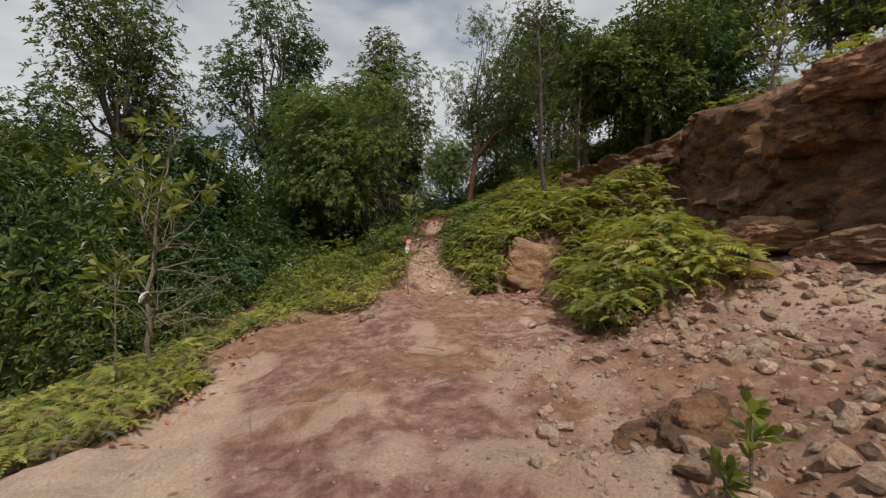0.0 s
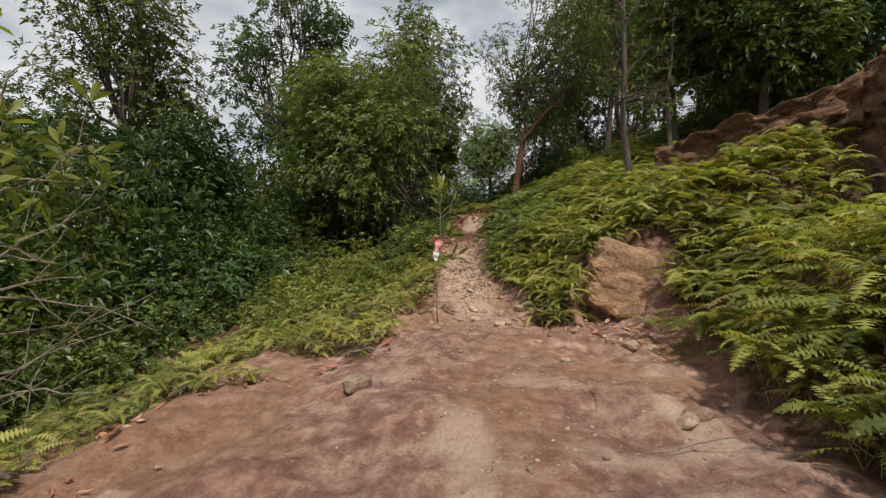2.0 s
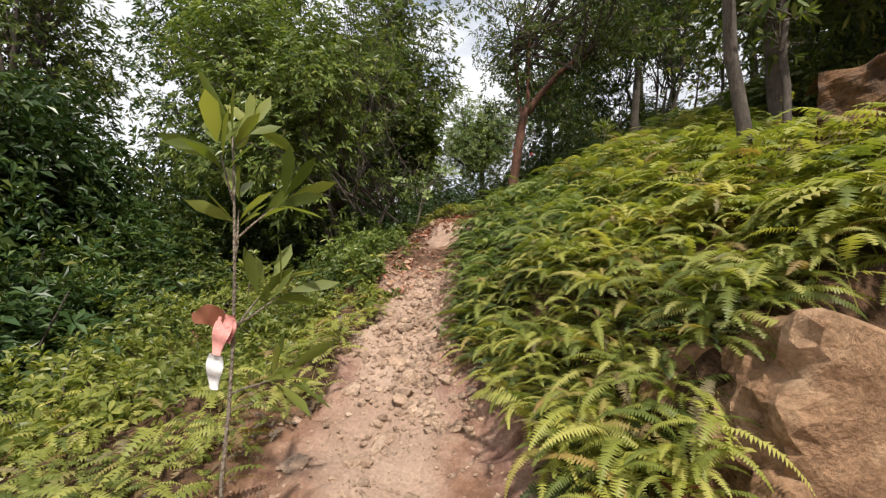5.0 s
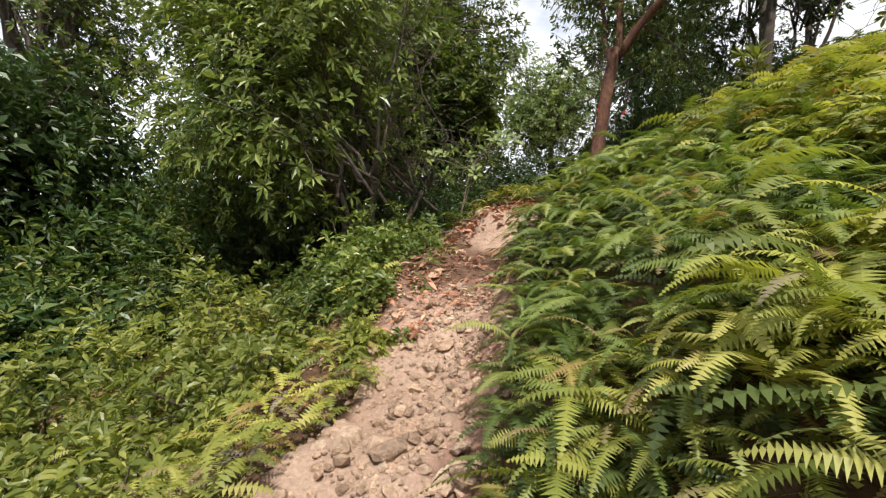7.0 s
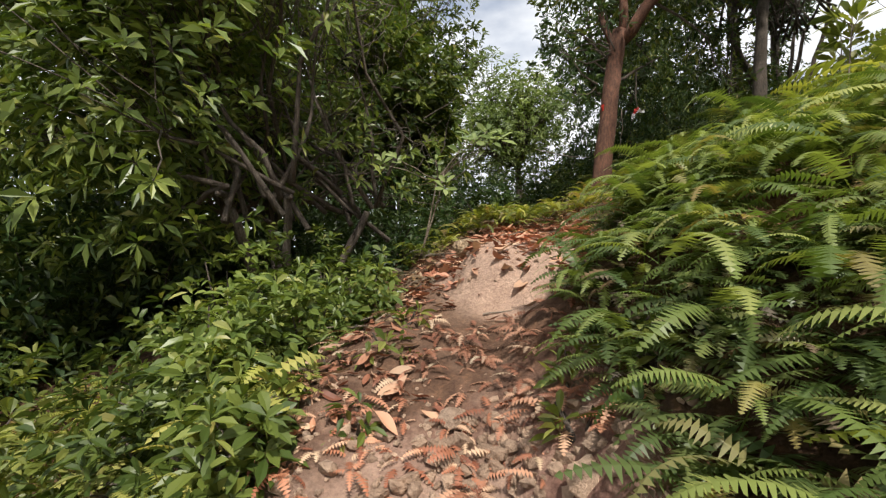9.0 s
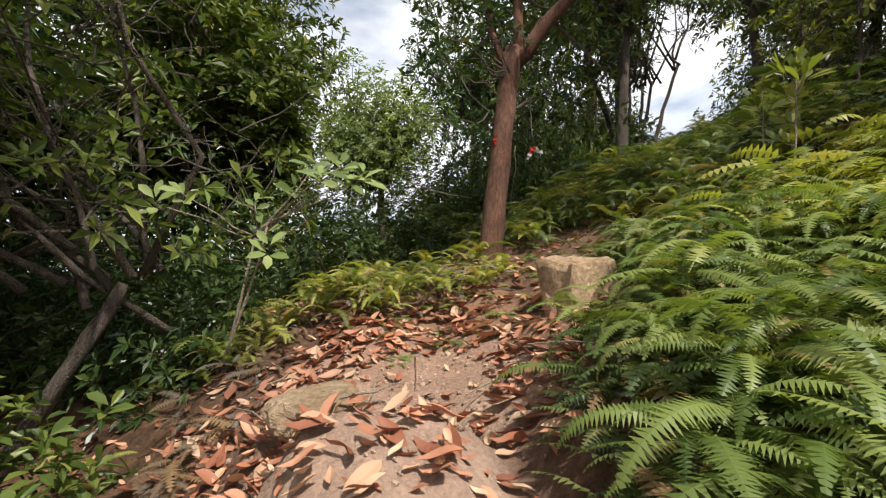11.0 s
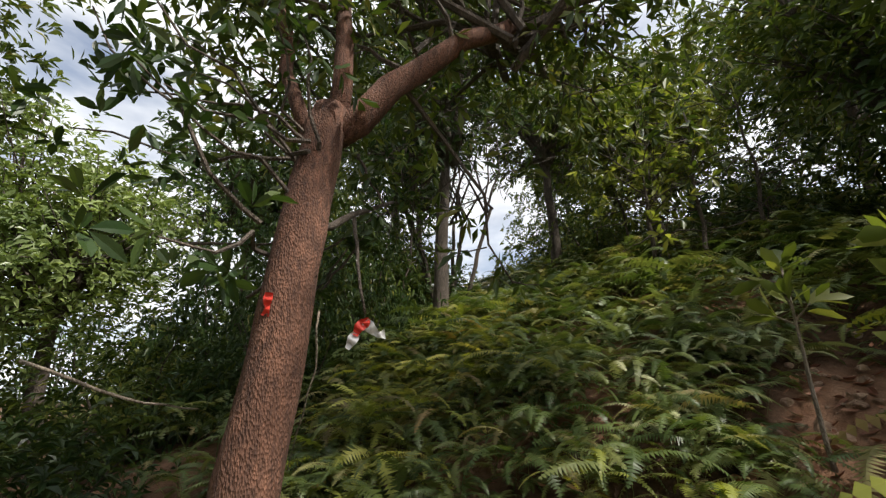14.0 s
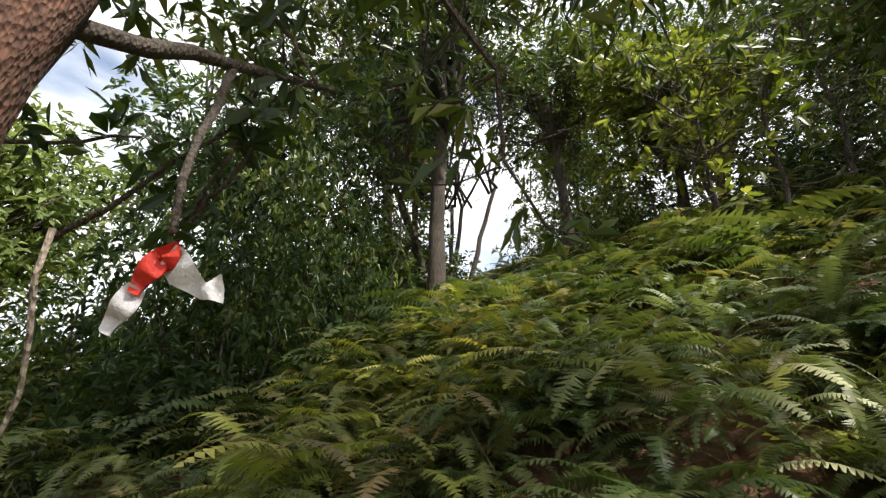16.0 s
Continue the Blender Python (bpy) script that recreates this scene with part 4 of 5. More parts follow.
# shrubs beside the path, with whorls of long leaves
BESIDE = ((-2.7, 16.6, 0.9, 1.0, 0), (-3.6, 15.4, 1.0, 1.1, 1), (-4.6, 14.2, 1.2, 1.3, 1), (-2.3, 13.0, 0.6, 0.55, 1), (-2.9, 11.9, 0.7, 0.6, 1), (-2.1, 14.3, 0.5, 0.6, 1), (-3.8, 11.0, 0.8, 0.7, 1), (-1.55, 15.2, 0.35, 0.45, 0), (-1.8, 16.35, 0.55, 0.8, 3), (-2.1, 15.9, 0.6, 0.85, 3), (-2.5, 16.9, 0.8, 1.3, 3), (-1.5, 16.9, 0.4, 0.6, 3), (-1.3, 14.5, 0.25, 0.3, 1), (-2.2, 17.6, 0.8, 1.1, 0), (-5.6, 16.5, 1.5, 1.9, 0), (-3.4, 13.3, 0.8, 0.7, 1), (-4.3, 12.3, 1.0, 0.9, 1), (-2.9, 14.4, 0.8, 0.8, 1), (-2.3, 15.6, 0.7, 0.7, 0), (-1.9, 19.6, 1.0, 1.2, 2), (-0.7, 21.6, 1.1, 1.4, 2), (0.6, 22.6, 0.9, 1.2, 2), (2.4, 23.6, 0.9, 1.1, 2), (-3.2, 20.8, 1.3, 1.6, 2), (-1.3, 23.8, 1.6, 2.6, 0), (1.3, 25.0, 1.4, 2.2, 0), (-6.6, 12.6, 1.5, 1.6, 0), (-6.4, 10.2, 1.4, 1.3, 0))
for i, (x, y, w, h, k) in enumerate(BESIDE):
    shrub("leafy_shrub", "green shrub with whorls of long leaves beside the path", x, y, ground_at(x, y), (w, w, h), 400 + i, (M_LEAF, M_LEAF_BRIGHT, M_LEAF_DARK, M_LEAF_BROAD)[k], leaf=(0.125, 0.04), stems=12, per=7, whorls=int(240 * w * h + 60), group="path shrubs", close=y < 18.5)


for i in range(16):
    y = rg.uniform(14.4, 16.2)
    x = rg.uniform(-1.7, -0.95) if i % 3 else rg.uniform(-0.15, 0.2)
    shrub("low_plant", "small green plant with pointed leaves on the path edge", x, y, ground_at(x, y), (0.16, 0.16, 0.22), 460 + i, (M_LEAF, M_LEAF_BRIGHT)[i % 2], leaf=(0.11, 0.032), stems=4, per=5, whorls=9, category="plant", group="low path plants", close=True)


# ---- small trees and saplings ----
def thin_tree(name, label, foot, tip, r, seed, twigs, mat, leaf, bark, per=6, reach=0.9, leafy=0.5, head=False):
    rng = np.random.default_rng(seed)
    foot, tip = np.array(foot, float), np.array(tip, float)
    root = thing(name, label, "small tree", pose(*foot))
    line = bend(rng, (0, 0, 0), tip - foot, 10, 0.05)
    part("trunk", from_arrays("trunk", *tube(line, np.linspace(r, r * 0.35, 10), 8, 0.1, seed), bark, True), root)
    pos, axis = [], []
    for i in range(twigs):
        a = line[rng.integers(3, 10)]
        q = a + unit(rng.normal(0, 1, 3) * (1, 1, 0.5) + (0, 0, 0.55)) * rng.uniform(0.4, 1.0) * reach
        ln = bend(rng, a, q, 6, 0.12)
        pieces = [tube(ln, np.linspace(r * 0.3, 0.004, 6), 5)]
        for j in range(3):
            b = ln[rng.integers(2, 5)]
            e = b + unit(rng.normal(0, 1, 3) + (0, 0, 0.4)) * rng.uniform(0.2, 0.5) * reach
            pieces.append(tube(bend(rng, b, e, 4, 0.1), np.linspace(r * 0.13, 0.003, 4), 4))
            if rng.random() < leafy and (not head or e[2] > (tip - foot)[2] * 0.82):
                pos.append(e)
                axis.append(e - b)
        part("twig", from_arrays("twig", *joined(pieces), bark), root)
    if pos:
        part("foliage", from_arrays("foliage", *big_leaves(rng, np.array(pos), np.array(axis), per, *leaf, 0.3, 1.2, 0.15), mat), root)
    return root


zt = ground_at(-4.45, 6.3)
small = thin_tree("bare_small_tree", "small tree with pale bare twigs and long leaves", (-4.45, 6.3, zt - 0.1), (-4.3, 6.6, 1.0), 0.045, 21, 24, M_LEAF_BRIGHT, (0.24, 0.07), M_TWIG, 7, 1.5, 0.7, True)
tape = joined([tube([(0.0, 0.0, 0), (0.02, 0, 0.07), (0.05, 0.02, 0.12), (0.12, 0.0, 0.16)], (0.02, 0.035, 0.03, 0.012), 6, 0.5, 4)])
tagged(new("white_tape", from_arrays("white_tape", *tape, M_WHITE)), "white tape tied to the bare small tree", "marker tape").matrix_basis = pose(-4.42, 6.28, zt + 1.05)
thin_tree("thin_hill_tree", "thin upright tree with bare twigs above the ferns", (2.95, 12.8, ground_at(2.95, 12.8) - 0.1), (2.75, 12.95, 6.6), 0.075, 33, 30, M_LEAF, (0.16, 0.05), M_BARK_GREY, 6, 1.2, 0.45)
thin_tree("thin_hill_tree", "thin tree with sparse leaves behind the ferns", (4.4, 14.4, ground_at(4.4, 14.4) - 0.1), (4.6, 14.5, 6.2), 0.06, 34, 26, M_LEAF, (0.17, 0.05), M_BARK_GREY, 7, 1.1, 0.8)
thin_tree("thin_bank_tree", "small yellow-green tree on top of the clay bank", (7.0, 9.2, 3.3), (7.3, 9.3, 5.2), 0.05, 35, 24, M_LEAF_BRIGHT, (0.16, 0.05), M_TWIG, 7, 0.9, 0.7)
for i, (x, y, h) in enumerate(((6.3, 19.6, 2.6), (6.7, 20.4, 2.4), (7.4, 19.2, 2.8), (5.9, 20.2, 2.0), (8.4, 21.0, 3.2), (9.2, 22.3, 3.6), (5.2, 24.5, 3.4), (6.0, 26.2, 4.6), (4.4, 25.2, 4.2))):
    z = ground_at(x, y)
    thin_tree("slender_tree", "slender tree with bare lower stem on the fern slope", (x, y, z - 0.1), (x + 0.25, y + 0.1, z + h), 0.035, 50 + i, 20, (M_LEAF, M_LEAF_BRIGHT)[i % 2], (0.15, 0.05), M_BARK_GREY, 7, 1.0, 0.75)


def sapling(label, x, y, height, seed, mat, leaf, tops, per=8, lean=(0, 0)):
    rng = np.random.default_rng(seed)
    z = ground_at(x, y)
    root = thing("sapling", label, "sapling", pose(x, y, z - 0.05))
    line = bend(rng, (0, 0, 0), (lean[0], lean[1], height), 8, 0.02)
    part("stem", from_arrays("stem", *tube(line, np.linspace(0.012, 0.005, 8), 6), M_TWIG, True), root)
    pos, axis = [], []
    for i in range(tops):
        k = rng.uniform(0.45, 1.0) if i else 1.0
        a = np.array([np.interp(k * 7, range(8), line[:, j]) for j in range(3)])
        d = unit(np.array([rng.normal(), rng.normal(), 0.9])) if i else np.array([0, 0, 1.0])
        e = a + d * (0.22 if i else 0.02) * height / 2
        part("twig", from_arrays("twig", *tube(bend(rng, a, e, 4, 0.05), np.linspace(0.006, 0.003, 4), 5), M_TWIG), root)
        pos.append(e)
        axis.append(d)
    v, f = big_leaves(rng, np.array(pos), np.array(axis), per, leaf[0], leaf[1], 0.25, 1.15, 0.12)
    n = 7
    for i in range(tops * per):  # every leaf can be told apart
        part("leaf", from_arrays("leaf", v[i * n:(i + 1) * n], ((0, 6, 1), (1, 6, 2), (2, 6, 3), (3, 6, 4), (4, 6, 5), (5, 6, 0)), mat, True), root)
    return root


sapling("young sapling with long upright leaves beside the rubble path", -0.8, 9.95, 2.1, 61, M_LEAF_BRIGHT, (0.24, 0.06), 8, 8)
sapling("sapling with yellow-green leaves with sunlight in their bright colour on the fern bank", 2.9, 17.9, 1.25, 62, M_LEAF_BRIGHT, (0.20, 0.06), 9, 8, (0.15, 0.05))
sapling("small sapling with bright leaves on the fern bank", 3.35, 18.5, 1.0, 64, M_LEAF_BRIGHT, (0.17, 0.055), 5, 7)
sapling("small green seedling with yellow leaves among the stones", 1.55, 2.15, 0.42, 65, M_LEAF_BRIGHT, (0.13, 0.05), 5, 6)
sapling("small dark green seedling among the stones", 1.32, 2.0, 0.22, 66, M_LEAF, (0.12, 0.03), 5, 7)
sapling("slender seedling with pointed leaves at the fern edge", -4.1, 5.4, 1.5, 67, M_LEAF_BRIGHT, (0.24, 0.07), 6, 7)


def pale_branch():
    """The branch with large pale leaves that hangs beside the path."""
    rng = np.random.default_rng(71)
    foot = np.array((-1.35, 18.75, ground_at(-1.35, 18.75)))
    root = thing("pale_leaved_shrub", "shrub branch with large pale green oval leaves", "shrub", pose(*foot))
    ends = [np.array(e) - foot for e in ((-0.84, 18.56, 2.23), (-0.64, 18.49, 2.35), (-0.5, 18.54, 2.44), (-0.34, 18.49, 2.37), (-0.44, 18.43, 2.28), (-0.74, 18.73, 2.43), (-1.15, 18.77, 2.17), (-1.0, 18.52, 1.8), (-1.12, 18.76, 1.94), (-1.84, 18.78, 2.14), (-1.67, 18.83, 2.22), (-1.58, 18.81, 1.84))]
    pieces = [tube(bend(rng, (0, 0, 0), e * (0.45, 0.5, 0.75), 5, 0.05), np.linspace(0.014, 0.008, 5), 6) for e in ends[:2]]
    pieces += [tube(bend(rng, ends[0] * (0.45, 0.5, 0.75), e, 5, 0.06), np.linspace(0.008, 0.004, 5), 5) for e in ends]
    part("branchwork", from_arrays("branchwork", *joined(pieces), M_TWIG, True), root)
    v, f = big_leaves(rng, np.array(ends), np.array([(0.15, -0.6, 0.75)] * len(ends)), 7, 0.17, 0.062, 0.8, 1.5, 0.15)
    for i in range(len(ends) * 7):
        part("leaf", from_arrays("leaf", v[i * 7:(i + 1) * 7], ((0, 6, 1), (1, 6, 2), (2, 6, 3), (3, 6, 4), (4, 6, 5), (5, 6, 0)), M_LEAF_PALE, True), root)


pale_branch()

# ---- marker tapes ----
def ribbon(points, width, mat_list, name, label, m, size=1.0):
    """Crumpled strips of tape, each a part with a thickness of its own."""
    root = thing(name, label, "marker tape", m)
    for pts, mat, nm in zip(points, mat_list, ("knot", "tail", "tail", "tail")):
        p = np.array(pts, float) * size
        k = np.linspace(0, len(p) - 1, 14)
        line = np.stack([np.interp(k, range(len(p)), p[:, j]) for j in range(3)], 1)
        w = width * (1 + 0.35 * np.sin(k * 2.3))
        side = unit(np.cross(np.gradient(line, axis=0), np.array([0.3, 0.9, 0.1])))
        nor = unit(np.cross(side, np.gradient(line, axis=0)))
        v = np.concatenate([line + side * w[:, None] / 2, line + nor * 0.012 * np.sin(k * 5)[:, None], line - side * w[:, None] / 2])
        v = np.concatenate([v, v + np.tile(nor, (3, 1)) * 0.003])
        n, f = len(line), []
        for i in range(n - 1):
            for q in (0, 1):
                f.append((q * n + i, q * n + i + 1, (q + 1) * n + i + 1, (q + 1) * n + i))
                f.append((3 * n + q * n + i, 3 * n + (q + 1) * n + i, 3 * n + (q + 1) * n + i + 1, 3 * n + q * n + i + 1))
        part(nm, from_arrays(nm, v, f, mat, True), root)


ribbon([[(0, 0, 0.03), (0.01, 0, -0.02), (-0.02, 0, -0.05)], [(0, 0, 0), (-0.05, 0, -0.06), (-0.08, 0.0, -0.13)], [(-0.07, 0, -0.11), (-0.11, 0, -0.18), (-0.15, 0.01, -0.25)], [(0.01, 0, 0), (0.07, -0.01, -0.07), (0.14, 0, -0.13), (0.2, 0, -0.12)]], 0.042, (M_RED, M_RED, M_WHITE, M_WHITE), "marker_tape", "red and white marker tape tied to a low branch", pose(1.65, 19.87, 3.09, 0, 0, -40), 0.52)
ribbon([[(0, 0, 0.12), (0.0, 0, 0.06), (-0.01, 0, 0)], [(0, 0, 0.12), (-0.03, -0.01, 0.03), (-0.04, -0.02, -0.05)], [(-0.04, -0.02, -0.05), (-0.05, -0.02, -0.12), (-0.05, -0.02, -0.2)], [(-0.02, 0, 0.1), (-0.09, 0, 0.12), (-0.16, 0, 0.1)]], 0.075, (M_PINK, M_PINK, M_WHITE, M_DEAD), "marker_tape", "faded pink and white marker tape on a sapling", pose(-0.79, 9.9, 0.1))
ribbon([[(0, 0, 0.05), (-0.005, 0, 0.015), (0, 0, -0.015), (-0.008, 0, -0.05)]], 0.035, (M_RED,), "marker_tape", "red marker tape tied round the leaning trunk", pose(1.17, 19.85, 3.12, 0, 0, -40))

# ---- rocks and stones ----
def big_rock(name, label, x, y, z, size, seed, mat, turn=0, cuts=4, blocky=False, rugged=0.0):
    bm = bmesh.new()
    bmesh.ops.create_icosphere(bm, subdivisions=cuts, radius=0.5)
    rng = np.random.default_rng(seed)
    planes = [(Vector(unit(rng.normal(0, 1, 3))), rng.uniform(0.27, 0.38)) for _ in range(9)]
    for v in bm.verts:
        if blocky:
            v.co *= 0.36 / max(abs(v.co.x), abs(v.co.y), abs(v.co.z)) ** 0.85 * 0.5 ** -0.15
        for nrm, lim in planes:
            over = v.co.dot(nrm) - (lim + (0.06 if blocky else 0))
            if over > 0:
                v.co -= nrm * over * 0.92
        q = v.co + Vector((seed, 0, 0))
        v.co *= 1 + 0.14 * noise.noise(q * 2.5) + 0.08 * noise.noise(q * 7) + 0.04 * noise.noise(q * 17) + 0.022 * abs(noise.noise(Vector((q.x * 4, q.y * 4, q.z * 18))))
        v.co *= 1 + rugged * (abs(noise.noise(q * 5)) + 0.6 * noise.noise(q * 11) + 0.35 * noise.noise(q * 27))
        v.co = Vector((v.co.x * size[0], v.co.y * size[1], v.co.z * size[2])) * 1.35
    me = bpy.data.meshes.new(name)
    bm.to_mesh(me)
    bm.free()
    me.materials.append(mat)
    ob = new(name, me)
    ob.matrix_basis = pose(x, y, z, 0, 0, turn)
    return tagged(ob, label, "rock")


big_rock("boulder", "large orange-brown boulder half buried in the fern bank", 2.45, 10.66, -0.52, (2.7, 1.05, 1.25), 3, M_BOULDER, 12, 5, True, 0.09).matrix_basis = pose(2.68, 10.68, -0.6, 0, 14, 12)
big_rock("dark_rock", "dark rounded rock at the edge of the rubble path", -0.02, 13.7, -0.42, (0.3, 0.34, 0.3), 5, M_CLIFF, 0)
big_rock("split_rock", "pale tan block of rock among fallen leaves", 1.12, 17.98, 1.42, (0.46, 0.38, 0.66), 8, M_BLOCK, 15, 4, True)
big_rock("flat_rock", "low tan rock at the edge of the path", -0.55, 17.3, 1.0, (0.42, 0.34, 0.2), 9, M_BLOCK, 40, 4, True)
big_rock("rock", "small grey-brown rock beside the path", -1.15, 16.35, 0.35, (0.26, 0.22, 0.3), 10, M_BLOCK, 10)
big_rock("rock", "dark clay clod among the stones", 1.62, 2.8, -1.12, (0.66, 0.5, 0.36), 11, M_CLIFF, 30, 5, False, 0.3)
big_rock("rock", "dark rock below the clay bank", 3.9, 5.3, ground_at(3.9, 5.3), (0.5, 0.3, 0.28), 12, M_CLIFF, 0)
big_rock("outcrop", "dark jutting rock at the top of the clay bank", 6.15, 6.3, 2.5, (1.2, 1.2, 0.6), 14, M_CLIFF, 20, 5, True, 0.2)
big_rock("outcrop", "dark cracked rock in the clay bank", 5.95, 6.9, 1.95, (1.1, 1.2, 0.7), 15, M_CLIFF, -15, 5, True, 0.2)
big_rock("clay_block", "slumped orange clay block below the bank", 5.6, 5.7, 0.1, (0.9, 1.4, 0.45), 16, M_BOULDER, 10, 5, False, 0.2)
big_rock("clay_block", "slumped orange-brown clay block at the foot of the bank", 5.4, 7.3, 0.2, (0.8, 1.1, 0.5), 17, M_BOULDER, 40, 5, False, 0.2)
for i, (x, y, s) in enumerate(((1.5, 6.75, 0.2), (1.36, 6.62, 0.16), (1.36, 4.67, 0.18), (0.75, 3.05, 0.16), (0.9, 3.15, 0.13), (0.62, 2.5, 0.17), (-1.25, 7.07, 0.26), (1.55, 4.2, 0.18), (0.55, 8.68, 0.09), (0.76, 8.04, 0.10), (1.61, 8.58, 0.2), (1.9, 8.7, 0.18), (1.4, 8.65, 0.12))):
    big_rock("stone", "pale angular stone lying on the clay", x, y, ground_at(x, y) + s * 0.15, (s, s * 0.8, s * 0.6), 20 + i, M_STONE, i * 47, 2)["group"] = "path stones"

rg = np.random.default_rng(101)
STONES = [stone_mesh("stone", 200 + i, M_STONE, 2, rg.uniform(0.5, 0.8)) for i in range(8)]


def stone_spot():
    """A place for loose stone: the rubble path, the talus below the bank, or the open clay."""
    k = rg.random()
    if k < 0.42:
        y = rg.uniform(9.4, 15.6)
        return path_x(y) + rg.normal(-0.05, 0.4), y, 0.04 + 0.2 * rg.random() ** 1.7
    if k < 0.8:
        return rg.uniform(0.5, 4.5), rg.uniform(1.0, 5.5), rg.uniform(0.03, 0.12)
    return rg.normal(0.2, 0.9), rg.uniform(1.5, 9.0), rg.uniform(0.02, 0.07)


for i in range(270):
    x, y, s = stone_spot()
    ob = new("stone", STONES[i % 8])
    ob.matrix_basis = pose(x, y, ground_at(x, y) + s * 0.12, rg.uniform(-25, 25), rg.uniform(-25, 25), rg.uniform(0, 360))
    ob.scale = (s, s * rg.uniform(0.7, 1.1), s)
    tagged(ob, "loose angular pale stone on the clay path", "stone", "loose path stones")


def scatter(name, label, spots, shapes, mat, category):
    """Small things past counting, as one mesh. spots: (x, y, z, size)."""
    vs, fs, n = [], [], 0
    for x, y, z, s in spots:
        v, f = shapes[rg.integers(len(shapes))]
        e = np.array(Euler((rg.uniform(-0.5, 0.5), rg.uniform(-0.5, 0.5), rg.uniform(0, 6.28))).to_matrix())
        vs.append(v @ e.T * s + (x, y, z))
        fs.append(f + n)
        n += len(v)
    return tagged(new(name, from_arrays(name, np.concatenate(vs), np.concatenate(fs), mat)), label, category, kind="stuff")


def shape_of(me):
    me.calc_loop_triangles()
    return np.array([v.co for v in me.vertices]), np.array([t.vertices for t in me.loop_triangles])


PEBBLES = [shape_of(stone_mesh("pebble", 240 + i, M_STONE, 1, 0.65)) for i in range(5)]
spots = []
for i in range(8500):
    x, y, s = stone_spot()
    x, y = x + rg.normal(0, 0.15), y + rg.normal(0, 0.2)
    if float(fbm(np.array(x * 1.1), np.array(y * 1.1), 3, 73)) < rg.uniform(-0.25, 0.15) and y < 9:
        continue
    s = rg.uniform(0.012, 0.032) + 0.05 * rg.random() ** 4
    if i % 7 == 3:
        x, y = rg.normal(-0.1, 0.4), rg.normal(17.6, 0.5)
    if i % 5 == 0:
        x, y, s = rg.uniform(0.7, 4.6), rg.uniform(0.9, 5.4), 0.02 + 0.09 * rg.random() ** 2
    spots.append((x, y, 0, s))
sx = np.array(spots)
sz = ground_z(sx[:, 0], sx[:, 1])
scatter("gravel", "fine pale gravel and clay crumbs on the path", [(a, b, c, d) for (a, b, _, d), c in zip(spots, sz)], PEBBLES, M_STONE, "gravel")

rr = np.random.default_rng(909)
spots = []
for i in range(1500):
    y = rr.uniform(11.3, 15.4)
    x = np.interp(y, (11.3, 12.2, 12.7, 14.0, 15.9), (0.1, -0.19, -0.38, -0.38, -0.47)) + rr.normal(-0.08, 0.27)
    s = 0.03 + 0.1 * rr.random() ** 2.5
    spots.append((x, y, ground_at(x, y) + 0.1 * s, s))
scatter("rubble", "broken pinkish rubble covering the steep path", spots, [shape_of(stone_mesh("pebble", 260 + i, M_STONE, 1, 0.8)) for i in range(6)], M_STONE, "rubble")

# lumps of clay below the bank
spots = []
for i in range(1900):
    x, y = rr.uniform(0.8, 5.4), rr.uniform(0.9, 6.6)
    if float(fbm(np.array(x * 1.4), np.array(y * 1.4), 3, 83)) < rr.uniform(-0.3, 0.1) or x < 1.0 + 0.25 * (y - 1):
        continue
    s = 0.035 + 0.2 * rr.random() ** 3.2
    spots.append((x, y, ground_at(x, y) + 0.1 * s, s))
for i in range(110):
    x, y, s = rr.normal(3.75, 0.5), rr.normal(18.35, 0.28), 0.025 + 0.12 * rr.random() ** 3
    spots.append((x, y, ground_at(x, y) + 0.1 * s, s))
scatter("clay_clods", "crumbled pale clay lumps on bare slopes", spots, [shape_of(stone_mesh("clod", 280 + i, M_CLOD, 2, 0.8, 0.5)) for i in range(6)], M_CLOD, "clay clods")

# ---- fallen leaves ----
def dead_leaf(seed):
    r = np.random.default_rng(seed)
    k = np.linspace(0, 1, 7)
    w = 0.17 * np.sin(np.pi * k**0.85) + 0.004
    curl = r.uniform(0.1, 0.5)
    mid = np.stack([k - 0.5, 0.06 * np.sin(k * 3 + r.random() * 6), curl * (k - 0.5) ** 2 + 0.03 * np.sin(k * 7)], 1)
    up = r.uniform(0.2, 0.8)
    le, ri = mid + np.stack([0 * k, w, w * up], 1), mid + np.stack([0 * k, -w, w * up * r.uniform(0.4, 1)], 1)
    v = np.concatenate([le, mid, ri])
    f = []
    for i in range(6):
        for q in (0, 7):
            f += [(q + i, q + i + 1, q + i + 8), (q + i, q + i + 8, q + i + 7)]
    return v, np.array(f)


DEAD = [dead_leaf(500 + i) for i in range(8)]
DEAD_ME = [from_arrays("fallen_leaf", v, f, M_DEAD, True) for v, f in DEAD]


def leaf_spot():
    k = rg.random()
    if k < 0.62:
        a, q = rg.uniform(0, 6.28), 0.5 + abs(rg.normal(0.45, 0.35))
        return -0.05 + math.cos(a) * 0.85 * q, 17.7 + math.sin(a) * 0.95 * q
    if k < 0.85:
        y = rg.uniform(15.2, 18)
        return path_x(y) + rg.normal(-0.35, 0.4), y
    if k < 0.93:
        y = rg.uniform(8.8, 10.2)
        return rg.uniform(0.6, 2.8), y
    y = rg.uniform(3.5, 10)
    return np.interp(y, (3.5, 5.2, 7, 8.4, 10), (-2.6, -2.5, -3.2, -1.3, -1.3)) + rg.normal(0, 0.12), y


